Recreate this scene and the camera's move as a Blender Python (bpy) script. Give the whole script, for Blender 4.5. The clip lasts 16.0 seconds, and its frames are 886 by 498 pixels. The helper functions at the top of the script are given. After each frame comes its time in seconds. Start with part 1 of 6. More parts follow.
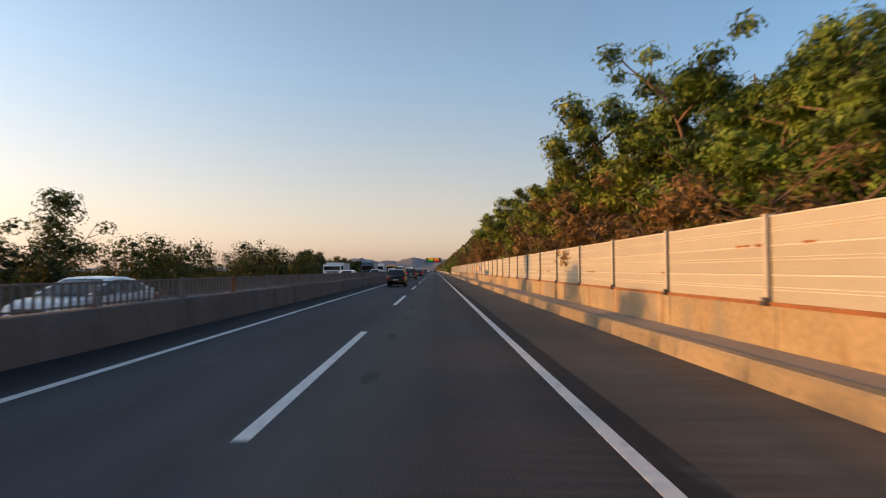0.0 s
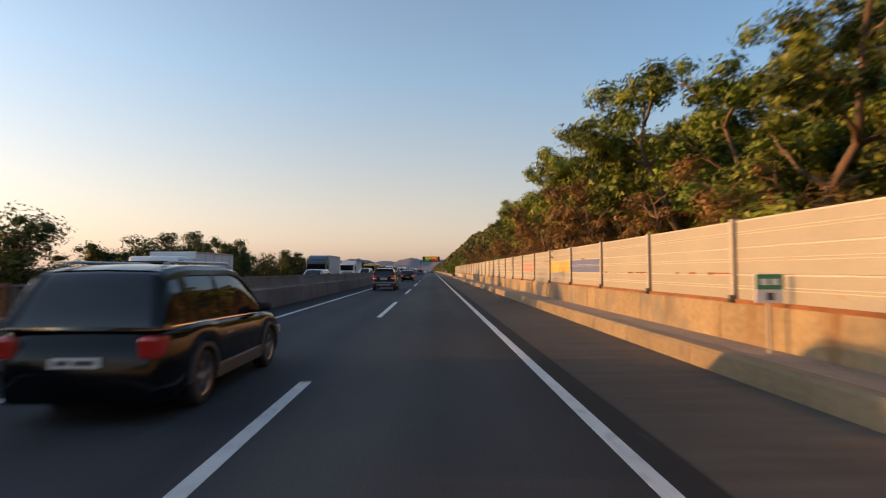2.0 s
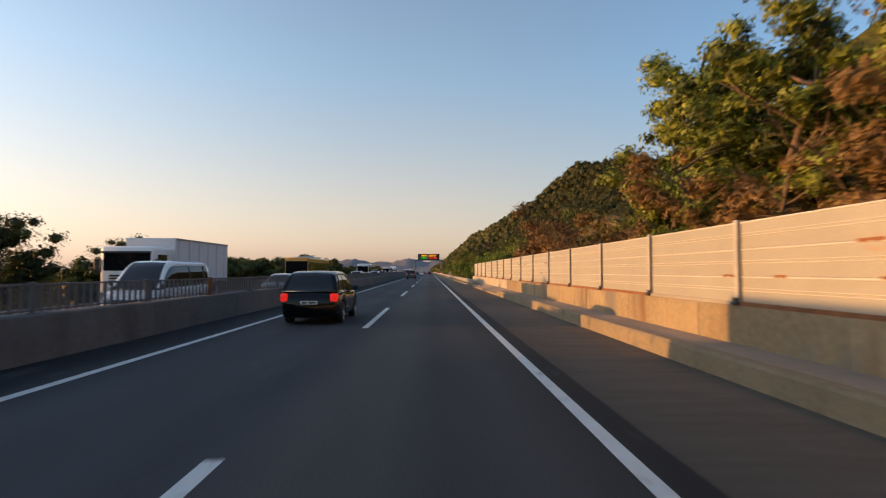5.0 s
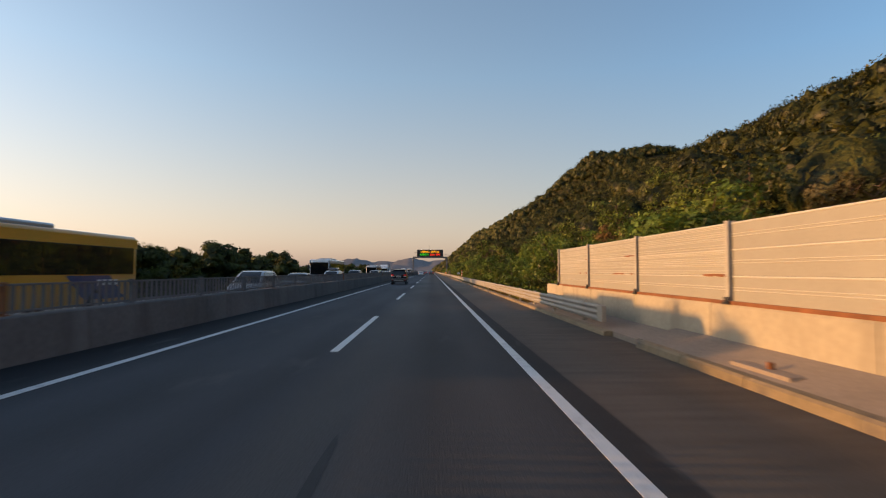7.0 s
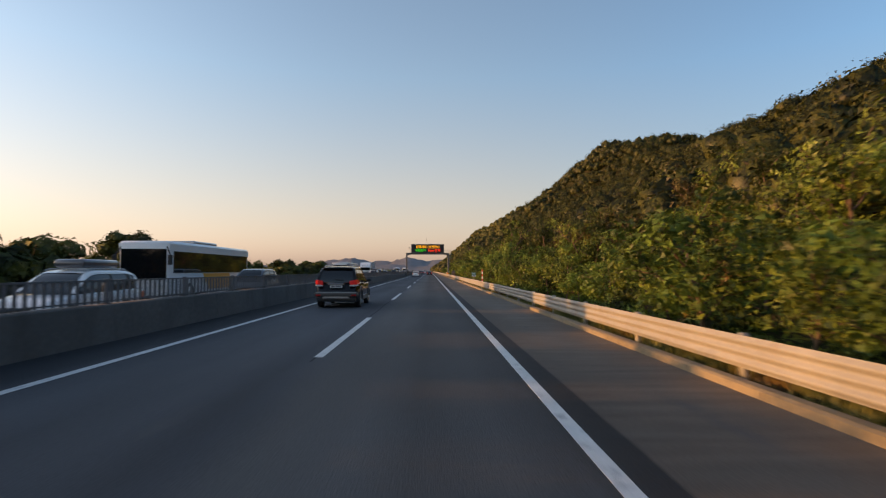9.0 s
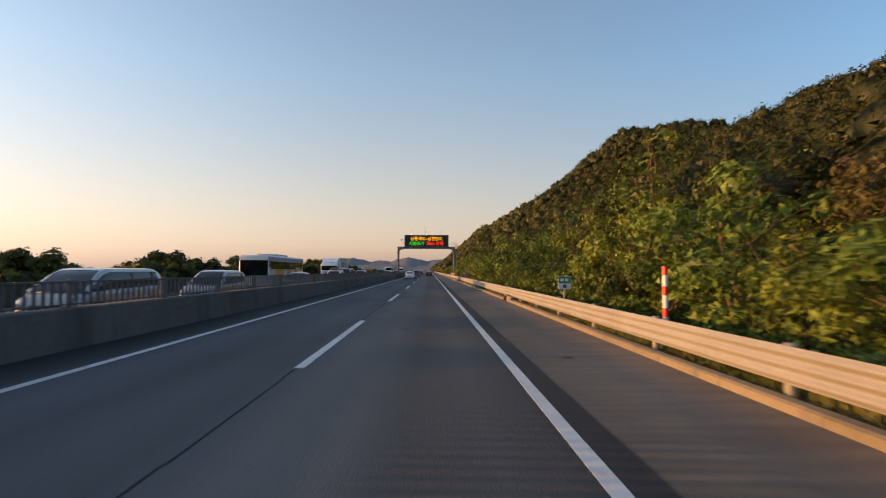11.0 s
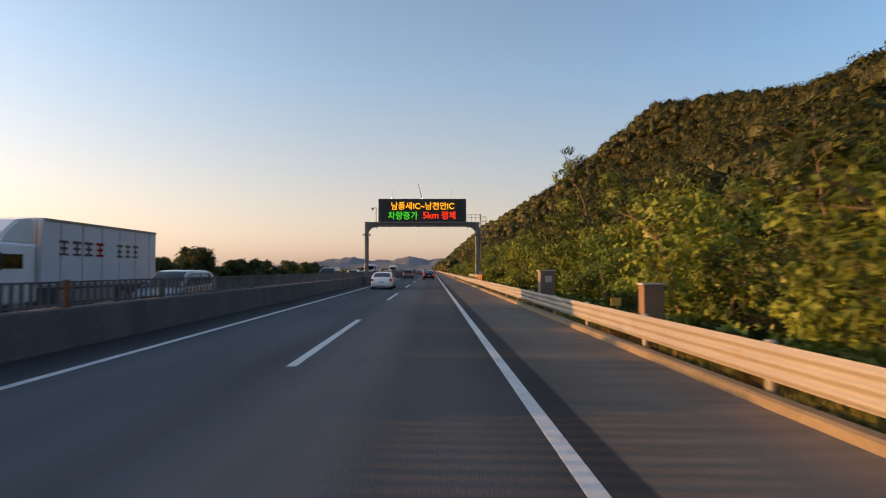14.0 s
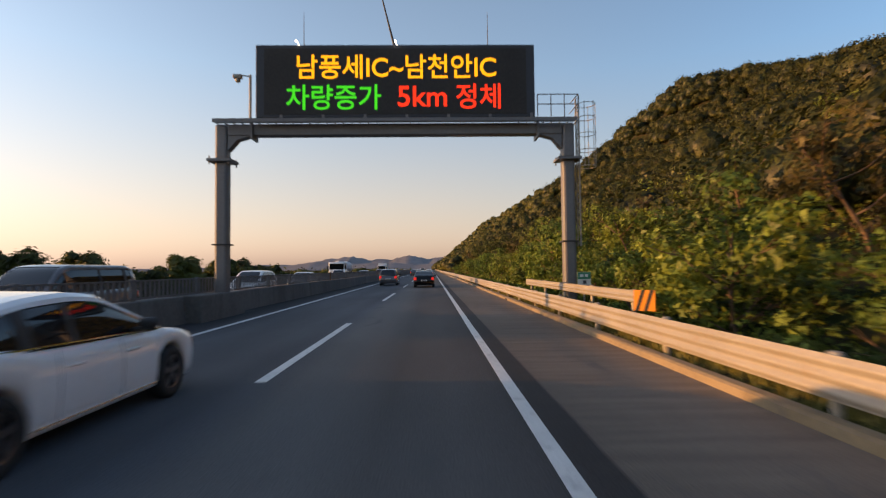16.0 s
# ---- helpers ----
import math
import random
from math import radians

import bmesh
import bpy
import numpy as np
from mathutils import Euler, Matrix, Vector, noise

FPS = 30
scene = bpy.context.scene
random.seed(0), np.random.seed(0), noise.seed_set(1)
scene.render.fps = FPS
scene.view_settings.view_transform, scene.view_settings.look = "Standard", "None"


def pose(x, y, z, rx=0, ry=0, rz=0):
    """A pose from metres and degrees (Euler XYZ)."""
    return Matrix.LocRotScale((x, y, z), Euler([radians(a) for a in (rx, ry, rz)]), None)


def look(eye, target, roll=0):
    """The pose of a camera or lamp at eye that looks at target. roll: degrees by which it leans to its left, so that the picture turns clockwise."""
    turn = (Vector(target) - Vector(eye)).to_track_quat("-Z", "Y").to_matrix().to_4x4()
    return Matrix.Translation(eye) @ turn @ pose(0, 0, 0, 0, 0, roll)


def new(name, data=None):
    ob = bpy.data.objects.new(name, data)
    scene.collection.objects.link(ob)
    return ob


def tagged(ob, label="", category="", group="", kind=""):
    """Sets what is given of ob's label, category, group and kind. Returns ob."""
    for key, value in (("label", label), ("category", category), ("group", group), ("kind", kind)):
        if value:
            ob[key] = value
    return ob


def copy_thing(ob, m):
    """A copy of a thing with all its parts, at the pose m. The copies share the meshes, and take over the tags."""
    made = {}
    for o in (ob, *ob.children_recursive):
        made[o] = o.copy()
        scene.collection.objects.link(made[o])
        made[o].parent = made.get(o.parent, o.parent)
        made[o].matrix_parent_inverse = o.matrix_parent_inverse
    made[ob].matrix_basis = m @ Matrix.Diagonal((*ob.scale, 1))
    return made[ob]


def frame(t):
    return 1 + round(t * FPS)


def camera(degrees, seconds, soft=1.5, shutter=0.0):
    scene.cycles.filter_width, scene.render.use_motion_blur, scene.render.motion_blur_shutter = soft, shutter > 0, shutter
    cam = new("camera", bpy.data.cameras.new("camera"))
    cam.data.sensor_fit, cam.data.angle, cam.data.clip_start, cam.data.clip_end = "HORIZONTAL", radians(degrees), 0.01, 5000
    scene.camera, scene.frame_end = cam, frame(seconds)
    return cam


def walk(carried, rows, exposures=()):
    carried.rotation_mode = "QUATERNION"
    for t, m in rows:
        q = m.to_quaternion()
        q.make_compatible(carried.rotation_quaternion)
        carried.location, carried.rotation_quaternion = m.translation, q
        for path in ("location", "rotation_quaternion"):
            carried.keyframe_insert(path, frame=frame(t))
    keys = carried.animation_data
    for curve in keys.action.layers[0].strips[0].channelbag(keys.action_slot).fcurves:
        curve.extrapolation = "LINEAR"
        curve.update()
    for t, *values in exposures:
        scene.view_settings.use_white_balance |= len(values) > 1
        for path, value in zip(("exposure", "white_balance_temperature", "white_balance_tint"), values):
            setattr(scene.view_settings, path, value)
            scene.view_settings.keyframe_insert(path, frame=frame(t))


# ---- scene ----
# ---------------------------------------------------------------- camera
cam = camera(79.0, 16.0, soft=1.2, shutter=0.2)
# seconds, x, y, height, yaw, pitch, roll
ROWS = [
    (0.0, -0.03, 0.23, 1.64, -0.91, 2.22, -0.15),
    (1.5, -0.03, 34.57, 1.64, -1.11, 2.24, -0.20),
    (3.0, -0.03, 69.70, 1.64, -1.25, 2.34, -0.12),
    (4.5, -0.04, 99.40, 1.64, -1.42, 2.37, 0.02),
    (7.0, 0.08, 154.47, 1.64, -1.20, 2.33, 0.02),
    (7.5, 0.11, 165.05, 1.64, -1.25, 2.32, 0.05),
    (8.5, 0.18, 185.14, 1.64, -1.36, 2.31, 0.12),
    (11.0, 0.30, 236.35, 1.64, -1.35, 2.30, 0.08),
    (12.5, 0.44, 266.95, 1.64, -1.22, 2.20, -0.02),
    (13.5, 0.49, 286.53, 1.64, -1.12, 2.18, -0.12),
    (14.5, 0.52, 306.15, 1.64, -1.24, 2.20, -0.18),
    (15.5, 0.61, 326.99, 1.64, -1.25, 2.20, -0.36),
    (16.0, 0.63, 337.50, 1.64, -1.20, 2.08, -0.62),
]
walk(cam, [(t, pose(x, y, z, 90 + pit, -rol, yaw)) for t, x, y, z, yaw, pit, rol in ROWS], exposures=[(0.0, 1.28, 7450, 18), (4.0, 1.32, 7450, 18), (7.0, 1.14, 7400, 17), (8.5, 1.22, 7500, 18), (11.0, 1.25, 7520, 19), (16.0, 1.31, 7600, 21)])

# ---------------------------------------------------------------- sky and sun
SUN_EL, SUN_AZ = 7.3, -86.0  # degrees; azimuth clockwise from the road's heading
world = bpy.data.worlds.new("evening_sky")
scene.world = world
world.use_nodes = True
wt = world.node_tree
sky = wt.nodes.new("ShaderNodeTexSky")
sky.sky_type, sky.sun_disc = "NISHITA", False
sky.sun_elevation, sky.sun_rotation = radians(SUN_EL), radians(SUN_AZ)
sky.altitude, sky.air_density, sky.dust_density, sky.ozone_density = 0, 1.0, 1.0, 2.0
# evening haze: towards the horizon the sky's colour fades to a pale rose of the same brightness
bw, rose, haze, tc, sep, low = (wt.nodes.new(k) for k in ("ShaderNodeRGBToBW", "ShaderNodeMix", "ShaderNodeMix", "ShaderNodeTexCoord", "ShaderNodeSeparateXYZ", "ShaderNodeMapRange"))
rose.data_type, rose.blend_type, haze.data_type = "RGBA", "MULTIPLY", "RGBA"
rose.inputs[0].default_value, rose.inputs[7].default_value = 1, (0.865, 0.69, 0.65, 1)
low.inputs[1].default_value, low.inputs[2].default_value, low.inputs[3].default_value, low.inputs[4].default_value = 0.0, 0.34, 0.85, 0.0
wt.links.new(sky.outputs[0], bw.inputs[0])
# the haze evens out the glow round the sun
up, down, soft_glow = (wt.nodes.new("ShaderNodeMath") for _ in range(3))
up.operation, up.inputs[1].default_value = "MULTIPLY", 7.2
down.operation, down.inputs[1].default_value = "ADD", 6.0
soft_glow.operation = "DIVIDE"
wt.links.new(bw.outputs[0], up.inputs[0])
wt.links.new(bw.outputs[0], down.inputs[0])
wt.links.new(up.outputs[0], soft_glow.inputs[0])
wt.links.new(down.outputs[0], soft_glow.inputs[1])
wt.links.new(soft_glow.outputs[0], rose.inputs[6])
wt.links.new(tc.outputs["Generated"], sep.inputs[0])
wt.links.new(sep.outputs[2], low.inputs[0])
wt.links.new(low.outputs[0], haze.inputs[0])
wt.links.new(sky.outputs[0], haze.inputs[6])
wt.links.new(rose.outputs[2], haze.inputs[7])
# the side away from the sun is a deeper blue
away, deep = wt.nodes.new("ShaderNodeMapRange"), wt.nodes.new("ShaderNodeMix")
away.interpolation_type = "SMOOTHSTEP"
away.inputs[1].default_value, away.inputs[2].default_value = -0.05, 0.75
deep.data_type, deep.blend_type, deep.inputs[7].default_value = "RGBA", "MULTIPLY", (0.62, 0.80, 0.93, 1)
wt.links.new(sep.outputs[0], away.inputs[0])
wt.links.new(away.outputs[0], deep.inputs[0])
wt.links.new(haze.outputs[2], deep.inputs[6])
wt.links.new(deep.outputs[2], wt.nodes["Background"].inputs[0])
wt.nodes["Background"].inputs[1].default_value = 0.15
sun_data = bpy.data.lights.new("sun", "SUN")
sun_data.energy, sun_data.angle, sun_data.color = 2.65, radians(0.6), (1.0, 0.52, 0.175)
sun = new("sun", sun_data)
_e, _a = radians(SUN_EL), radians(SUN_AZ)
sun.matrix_world = look((0, 0, 50), (-math.sin(_a) * math.cos(_e), -math.cos(_a) * math.cos(_e), 50 - math.sin(_e)))


# ---------------------------------------------------------------- materials
def material(name, color, rough=0.6, metal=0.0, var=0.25, scale=1.0, fine=14.0, bump=0.0, coat=0.0, spread=0.0, stretch=(1, 1, 1), spec=0.5):
    """Principled surface with a coarse and a fine variation of its colour, in metres."""
    m = bpy.data.materials.new(name)
    m.use_nodes = True
    nt = m.node_tree
    b = nt.nodes["Principled BSDF"]
    b.inputs["Roughness"].default_value, b.inputs["Metallic"].default_value = rough, metal
    b.inputs["Coat Weight"].default_value, b.inputs["Coat Roughness"].default_value = coat, 0.04
    b.inputs["Specular IOR Level"].default_value = spec
    geo = nt.nodes.new("ShaderNodeNewGeometry")
    mp = nt.nodes.new("ShaderNodeMapping")
    mp.inputs["Scale"].default_value = stretch
    nt.links.new(geo.outputs["Position"], mp.inputs[0])
    n1, n2 = nt.nodes.new("ShaderNodeTexNoise"), nt.nodes.new("ShaderNodeTexNoise")
    n1.inputs["Scale"].default_value, n2.inputs["Scale"].default_value = scale, fine
    n1.inputs["Detail"].default_value, n2.inputs["Detail"].default_value = 4, 3
    for n in (n1, n2):
        nt.links.new(mp.outputs[0], n.inputs["Vector"])
    add = nt.nodes.new("ShaderNodeMath")
    add.operation = "ADD"
    nt.links.new(n1.outputs["Fac"], add.inputs[0])
    nt.links.new(n2.outputs["Fac"], add.inputs[1])
    last = add.outputs[0]
    if spread:
        info = nt.nodes.new("ShaderNodeObjectInfo")
        mul = nt.nodes.new("ShaderNodeMath")
        mul.operation, mul.inputs[1].default_value, mul.inputs[2].default_value = "MULTIPLY_ADD", spread, -spread / 2
        nt.links.new(info.outputs["Random"], mul.inputs[0])
        add2 = nt.nodes.new("ShaderNodeMath")
        nt.links.new(last, add2.inputs[0])
        nt.links.new(mul.outputs[0], add2.inputs[1])
        last = add2.outputs[0]
    rng = nt.nodes.new("ShaderNodeMapRange")
    rng.inputs[1].default_value, rng.inputs[2].default_value = 0.65, 1.35
    rng.inputs[3].default_value, rng.inputs[4].default_value = 1 - var, 1 + var
    nt.links.new(last, rng.inputs[0])
    mix = nt.nodes.new("ShaderNodeMix")
    mix.data_type, mix.blend_type = "RGBA", "MULTIPLY"
    mix.inputs[0].default_value = 1
    mix.inputs[6].default_value = (*color, 1)
    nt.links.new(rng.outputs[0], mix.inputs[7])
    nt.links.new(mix.outputs[2], b.inputs["Base Color"])
    if bump:
        bp = nt.nodes.new("ShaderNodeBump")
        bp.inputs["Strength"].default_value, bp.inputs["Distance"].default_value = bump, 0.02
        nt.links.new(n2.outputs["Fac"], bp.inputs["Height"])
        nt.links.new(bp.outputs[0], b.inputs["Normal"])
    return m


def plain(name, color, rough=0.5, metal=0.0, coat=0.0, emit=0.0, spec=0.5):
    m = bpy.data.materials.new(name)
    m.use_nodes = True
    b = m.node_tree.nodes["Principled BSDF"]
    b.inputs["Base Color"].default_value = (*color, 1)
    b.inputs["Roughness"].default_value, b.inputs["Metallic"].default_value = rough, metal
    b.inputs["Specular IOR Level"].default_value = spec
    b.inputs["Coat Weight"].default_value, b.inputs["Coat Roughness"].default_value = coat, 0.03
    if emit:
        b.inputs["Emission Color"].default_value = (*color, 1)
        b.inputs["Emission Strength"].default_value = emit
    return m


def stained(m, color, scale, low, high, stretch):
    """Lays stains with a shape of their own over a surface."""
    nt = m.node_tree
    b = nt.nodes["Principled BSDF"]
    src = b.inputs["Base Color"].links[0].from_socket
    geo, mp, n, ramp, mix = (nt.nodes.new(k) for k in ("ShaderNodeNewGeometry", "ShaderNodeMapping", "ShaderNodeTexNoise", "ShaderNodeMapRange", "ShaderNodeMix"))
    mp.inputs["Scale"].default_value = stretch
    n.inputs["Scale"].default_value, n.inputs["Detail"].default_value, n.inputs["Roughness"].default_value = scale, 5, 0.6
    ramp.inputs[1].default_value, ramp.inputs[2].default_value = low, high
    nt.links.new(geo.outputs["Position"], mp.inputs[0])
    nt.links.new(mp.outputs[0], n.inputs["Vector"])
    nt.links.new(n.outputs["Fac"], ramp.inputs[0])
    mix.data_type = "RGBA"
    nt.links.new(ramp.outputs[0], mix.inputs[0])
    nt.links.new(src, mix.inputs[6])
    mix.inputs[7].default_value = (*color, 1)
    nt.links.new(mix.outputs[2], b.inputs["Base Color"])
    return m


def foliage(name, dark, light, dry=(0.15, 0.092, 0.03), dryness=0.12, glow=0.14, ragged=0.0, clump=0.75, gaps=0.54, relief=0.0):
    """Leaves: colour by leaf and by plant, gap shade put in by clump, light passing through them."""
    m = bpy.data.materials.new(name)
    m.use_nodes = True
    nt = m.node_tree
    nt.nodes.remove(nt.nodes["Principled BSDF"])
    out = nt.nodes["Material Output"]
    geo, info = nt.nodes.new("ShaderNodeNewGeometry"), nt.nodes.new("ShaderNodeObjectInfo")
    n = nt.nodes.new("ShaderNodeTexNoise")
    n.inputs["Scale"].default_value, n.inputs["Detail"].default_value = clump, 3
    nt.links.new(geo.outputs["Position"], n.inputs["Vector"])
    # strong clump contrast puts the dark of gaps between leaf masses into the colour
    gap_shade_gain = nt.nodes.new("ShaderNodeMath")
    gap_shade_gain.operation, gap_shade_gain.inputs[1].default_value, gap_shade_gain.inputs[2].default_value = "MULTIPLY_ADD", 2.4, -0.68
    nt.links.new(n.outputs["Fac"], gap_shade_gain.inputs[0])
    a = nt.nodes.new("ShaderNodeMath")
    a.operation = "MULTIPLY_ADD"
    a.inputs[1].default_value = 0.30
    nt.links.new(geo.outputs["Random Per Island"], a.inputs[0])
    nt.links.new(gap_shade_gain.outputs[0], a.inputs[2])
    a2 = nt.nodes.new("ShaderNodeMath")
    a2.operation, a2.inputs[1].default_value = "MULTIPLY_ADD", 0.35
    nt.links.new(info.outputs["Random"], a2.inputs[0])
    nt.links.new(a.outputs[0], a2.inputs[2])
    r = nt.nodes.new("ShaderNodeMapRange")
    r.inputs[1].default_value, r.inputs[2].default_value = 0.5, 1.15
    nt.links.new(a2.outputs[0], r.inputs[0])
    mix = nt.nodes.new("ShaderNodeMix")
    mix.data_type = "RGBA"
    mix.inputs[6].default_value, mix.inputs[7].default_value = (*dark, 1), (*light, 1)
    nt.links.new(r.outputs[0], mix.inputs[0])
    n2 = nt.nodes.new("ShaderNodeTexNoise")
    n2.inputs["Scale"].default_value, n2.inputs["Detail"].default_value = 0.35, 3
    mp = nt.nodes.new("ShaderNodeMapping")
    mp.inputs["Location"].default_value = (31, 7, 3)
    nt.links.new(geo.outputs["Position"], mp.inputs[0])
    nt.links.new(mp.outputs[0], n2.inputs["Vector"])
    r2 = nt.nodes.new("ShaderNodeMapRange")
    r2.inputs[1].default_value, r2.inputs[2].default_value = 0.72 - dryness, 0.80 - dryness
    nt.links.new(n2.outputs["Fac"], r2.inputs[0])
    mix2 = nt.nodes.new("ShaderNodeMix")
    mix2.data_type = "RGBA"
    mix2.inputs[7].default_value = (*dry, 1)
    nt.links.new(r2.outputs[0], mix2.inputs[0])
    nt.links.new(mix.outputs[2], mix2.inputs[6])
    d, t, g, s, s2 = (nt.nodes.new(k) for k in ("ShaderNodeBsdfDiffuse", "ShaderNodeBsdfTranslucent", "ShaderNodeBsdfGlossy", "ShaderNodeMixShader", "ShaderNodeMixShader"))
    g.inputs["Roughness"].default_value = 0.45
    for k in (d, t):
        nt.links.new(mix2.outputs[2], k.inputs["Color"])
    s.inputs[0].default_value, s2.inputs[0].default_value = glow, 0.022
    if relief:  # leaf masses too small to be modelled on the farther crowns
        n4, bp = nt.nodes.new("ShaderNodeTexNoise"), nt.nodes.new("ShaderNodeBump")
        n4.inputs["Scale"].default_value, n4.inputs["Detail"].default_value, n4.inputs["Roughness"].default_value = relief, 3, 0.65
        bp.inputs["Strength"].default_value, bp.inputs["Distance"].default_value = 1.0, 2.2 / relief
        nt.links.new(geo.outputs["Position"], n4.inputs["Vector"])
        nt.links.new(n4.outputs["Fac"], bp.inputs["Height"])
        nt.links.new(bp.outputs[0], d.inputs["Normal"])
    nt.links.new(d.outputs[0], s.inputs[1])
    nt.links.new(t.outputs[0], s.inputs[2])
    nt.links.new(s.outputs[0], s2.inputs[1])
    nt.links.new(g.outputs[0], s2.inputs[2])
    last = s2.outputs[0]
    if ragged:  # gaps between the small leaves of a spray
        n3, r3, hole, s3 = (nt.nodes.new(k) for k in ("ShaderNodeTexNoise", "ShaderNodeMapRange", "ShaderNodeBsdfTransparent", "ShaderNodeMixShader"))
        n3.inputs["Scale"].default_value, n3.inputs["Detail"].default_value = ragged, 2
        r3.inputs[1].default_value, r3.inputs[2].default_value = gaps, gaps + 0.03
        nt.links.new(geo.outputs["Position"], n3.inputs["Vector"])
        nt.links.new(n3.outputs["Fac"], r3.inputs[0])
        nt.links.new(r3.outputs[0], s3.inputs[0])
        nt.links.new(last, s3.inputs[1])
        nt.links.new(hole.outputs[0], s3.inputs[2])
        last = s3.outputs[0]
    nt.links.new(last, out.inputs["Surface"])
    return m


def road_material():
    """Worn asphalt: paler wheel tracks, dark seam bands and a browner hard shoulder."""
    m = material("asphalt", (0.060, 0.060, 0.062), 0.85, var=0.34, scale=0.35, fine=60, bump=0.25, stretch=(1, 0.25, 1), spec=0.15)
    nt = m.node_tree
    b = nt.nodes["Principled BSDF"]
    src = b.inputs["Base Color"].links[0].from_socket
    geo, sep, ramp, mix, wob = (nt.nodes.new(k) for k in ("ShaderNodeNewGeometry", "ShaderNodeSeparateXYZ", "ShaderNodeValToRGB", "ShaderNodeMix", "ShaderNodeTexNoise"))
    wob.inputs["Scale"].default_value = 0.6
    nt.links.new(geo.outputs["Position"], wob.inputs["Vector"])
    nt.links.new(geo.outputs["Position"], sep.inputs[0])
    a = nt.nodes.new("ShaderNodeMath")
    a.operation, a.inputs[1].default_value = "MULTIPLY_ADD", 0.05
    nt.links.new(wob.outputs["Fac"], a.inputs[0])
    nt.links.new(sep.outputs[0], a.inputs[2])
    r = nt.nodes.new("ShaderNodeMapRange")
    r.inputs[1].default_value, r.inputs[2].default_value = -7.0, 5.0
    nt.links.new(a.outputs[0], r.inputs[0])
    nt.links.new(r.outputs[0], ramp.inputs[0])
    stops = [(-7.0, 0.4), (-5.9, 0.45), (-5.5, 0.8), (-4.7, 1.0), (-3.8, 0.84), (-2.9, 0.98), (-2.2, 0.8), (-1.9, 0.95), (-1.3, 1.24), (-0.5, 1.18), (0.1, 0.82), (0.9, 0.95), (1.5, 0.74), (1.9, 0.45), (2.15, 0.42), (2.19, 1.2), (3.0, 1.34), (4.6, 1.4)]
    el = ramp.color_ramp.elements
    for k, (x, v) in enumerate(stops):
        p = (x + 7.0) / 12.0
        e = el[k] if k < 2 else el.new(p)
        e.position = p
        warm = 1.22 if x > 2.17 else 1.06 if x > -1.6 else 0.96
        e.color = (v * warm / 1.6, v / 1.6, v * (0.78 if x > 2.17 else 0.93 if x > -1.6 else 1.06) / 1.6, 1)
    mix.data_type, mix.blend_type = "RGBA", "MULTIPLY"
    mix.inputs[0].default_value = 1
    nt.links.new(src, mix.inputs[6])
    nt.links.new(ramp.outputs[0], mix.inputs[7])
    sc = nt.nodes.new("ShaderNodeVectorMath")
    sc.operation = "SCALE"
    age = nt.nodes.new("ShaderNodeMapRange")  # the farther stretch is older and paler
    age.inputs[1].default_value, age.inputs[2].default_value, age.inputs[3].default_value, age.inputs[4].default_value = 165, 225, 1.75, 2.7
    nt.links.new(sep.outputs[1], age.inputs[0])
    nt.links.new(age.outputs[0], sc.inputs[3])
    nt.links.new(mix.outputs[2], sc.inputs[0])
    # streaks across lane and shoulder: surface texture plus fence-striped sun put into the colour
    mp, st, low, on, blend = (nt.nodes.new(k) for k in ("ShaderNodeMapping", "ShaderNodeTexNoise", "ShaderNodeMapRange", "ShaderNodeMapRange", "ShaderNodeMix"))
    mp.inputs["Scale"].default_value = (0.4, 4.0, 1)
    st.inputs["Scale"].default_value, st.inputs["Detail"].default_value, st.inputs["Roughness"].default_value = 1.0, 5, 0.65
    low.inputs[1].default_value, low.inputs[2].default_value, low.inputs[3].default_value, low.inputs[4].default_value = 0.3, 0.7, 0.74, 1.26
    on.inputs[1].default_value, on.inputs[2].default_value, on.inputs[3].default_value, on.inputs[4].default_value = 1.9, 2.3, 0.06, 0.85
    blend.data_type, blend.blend_type = "RGBA", "MULTIPLY"
    nt.links.new(geo.outputs["Position"], mp.inputs[0])
    nt.links.new(mp.outputs[0], st.inputs["Vector"])
    nt.links.new(st.outputs["Fac"], low.inputs[0])
    nt.links.new(sep.outputs[0], on.inputs[0])
    nt.links.new(on.outputs[0], blend.inputs[0])
    nt.links.new(sc.outputs[0], blend.inputs[6])
    nt.links.new(low.outputs[0], blend.inputs[7])
    nt.links.new(blend.outputs[2], b.inputs["Base Color"])
    return m


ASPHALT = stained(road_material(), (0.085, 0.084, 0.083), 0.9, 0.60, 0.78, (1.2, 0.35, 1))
PATCH = material("bitumen_patch", (0.036, 0.036, 0.037), 0.9, var=0.25, scale=3, fine=40, spec=0.1)
PAINT = stained(material("road_paint", (0.62, 0.62, 0.60), 0.55, var=0.15, scale=1.2, fine=30), (0.33, 0.33, 0.33), 5.0, 0.55, 0.72, (1, 1, 1))
CONCRETE = stained(stained(material("wall_concrete", (0.27, 0.205, 0.12), 0.85, var=0.3, scale=0.5, fine=9, bump=0.3, spread=0.25), (0.17, 0.155, 0.125), 0.45, 0.50, 0.62, (1, 1, 0.6)), (0.17, 0.085, 0.035), 1.1, 0.54, 0.72, (1, 1, 0.2))
MEDIAN = stained(material("median_concrete", (0.122, 0.118, 0.112), 0.88, var=0.25, scale=0.5, fine=9, bump=0.3, spread=0.3), (0.07, 0.065, 0.058), 0.8, 0.52, 0.74, (1, 1, 0.25))
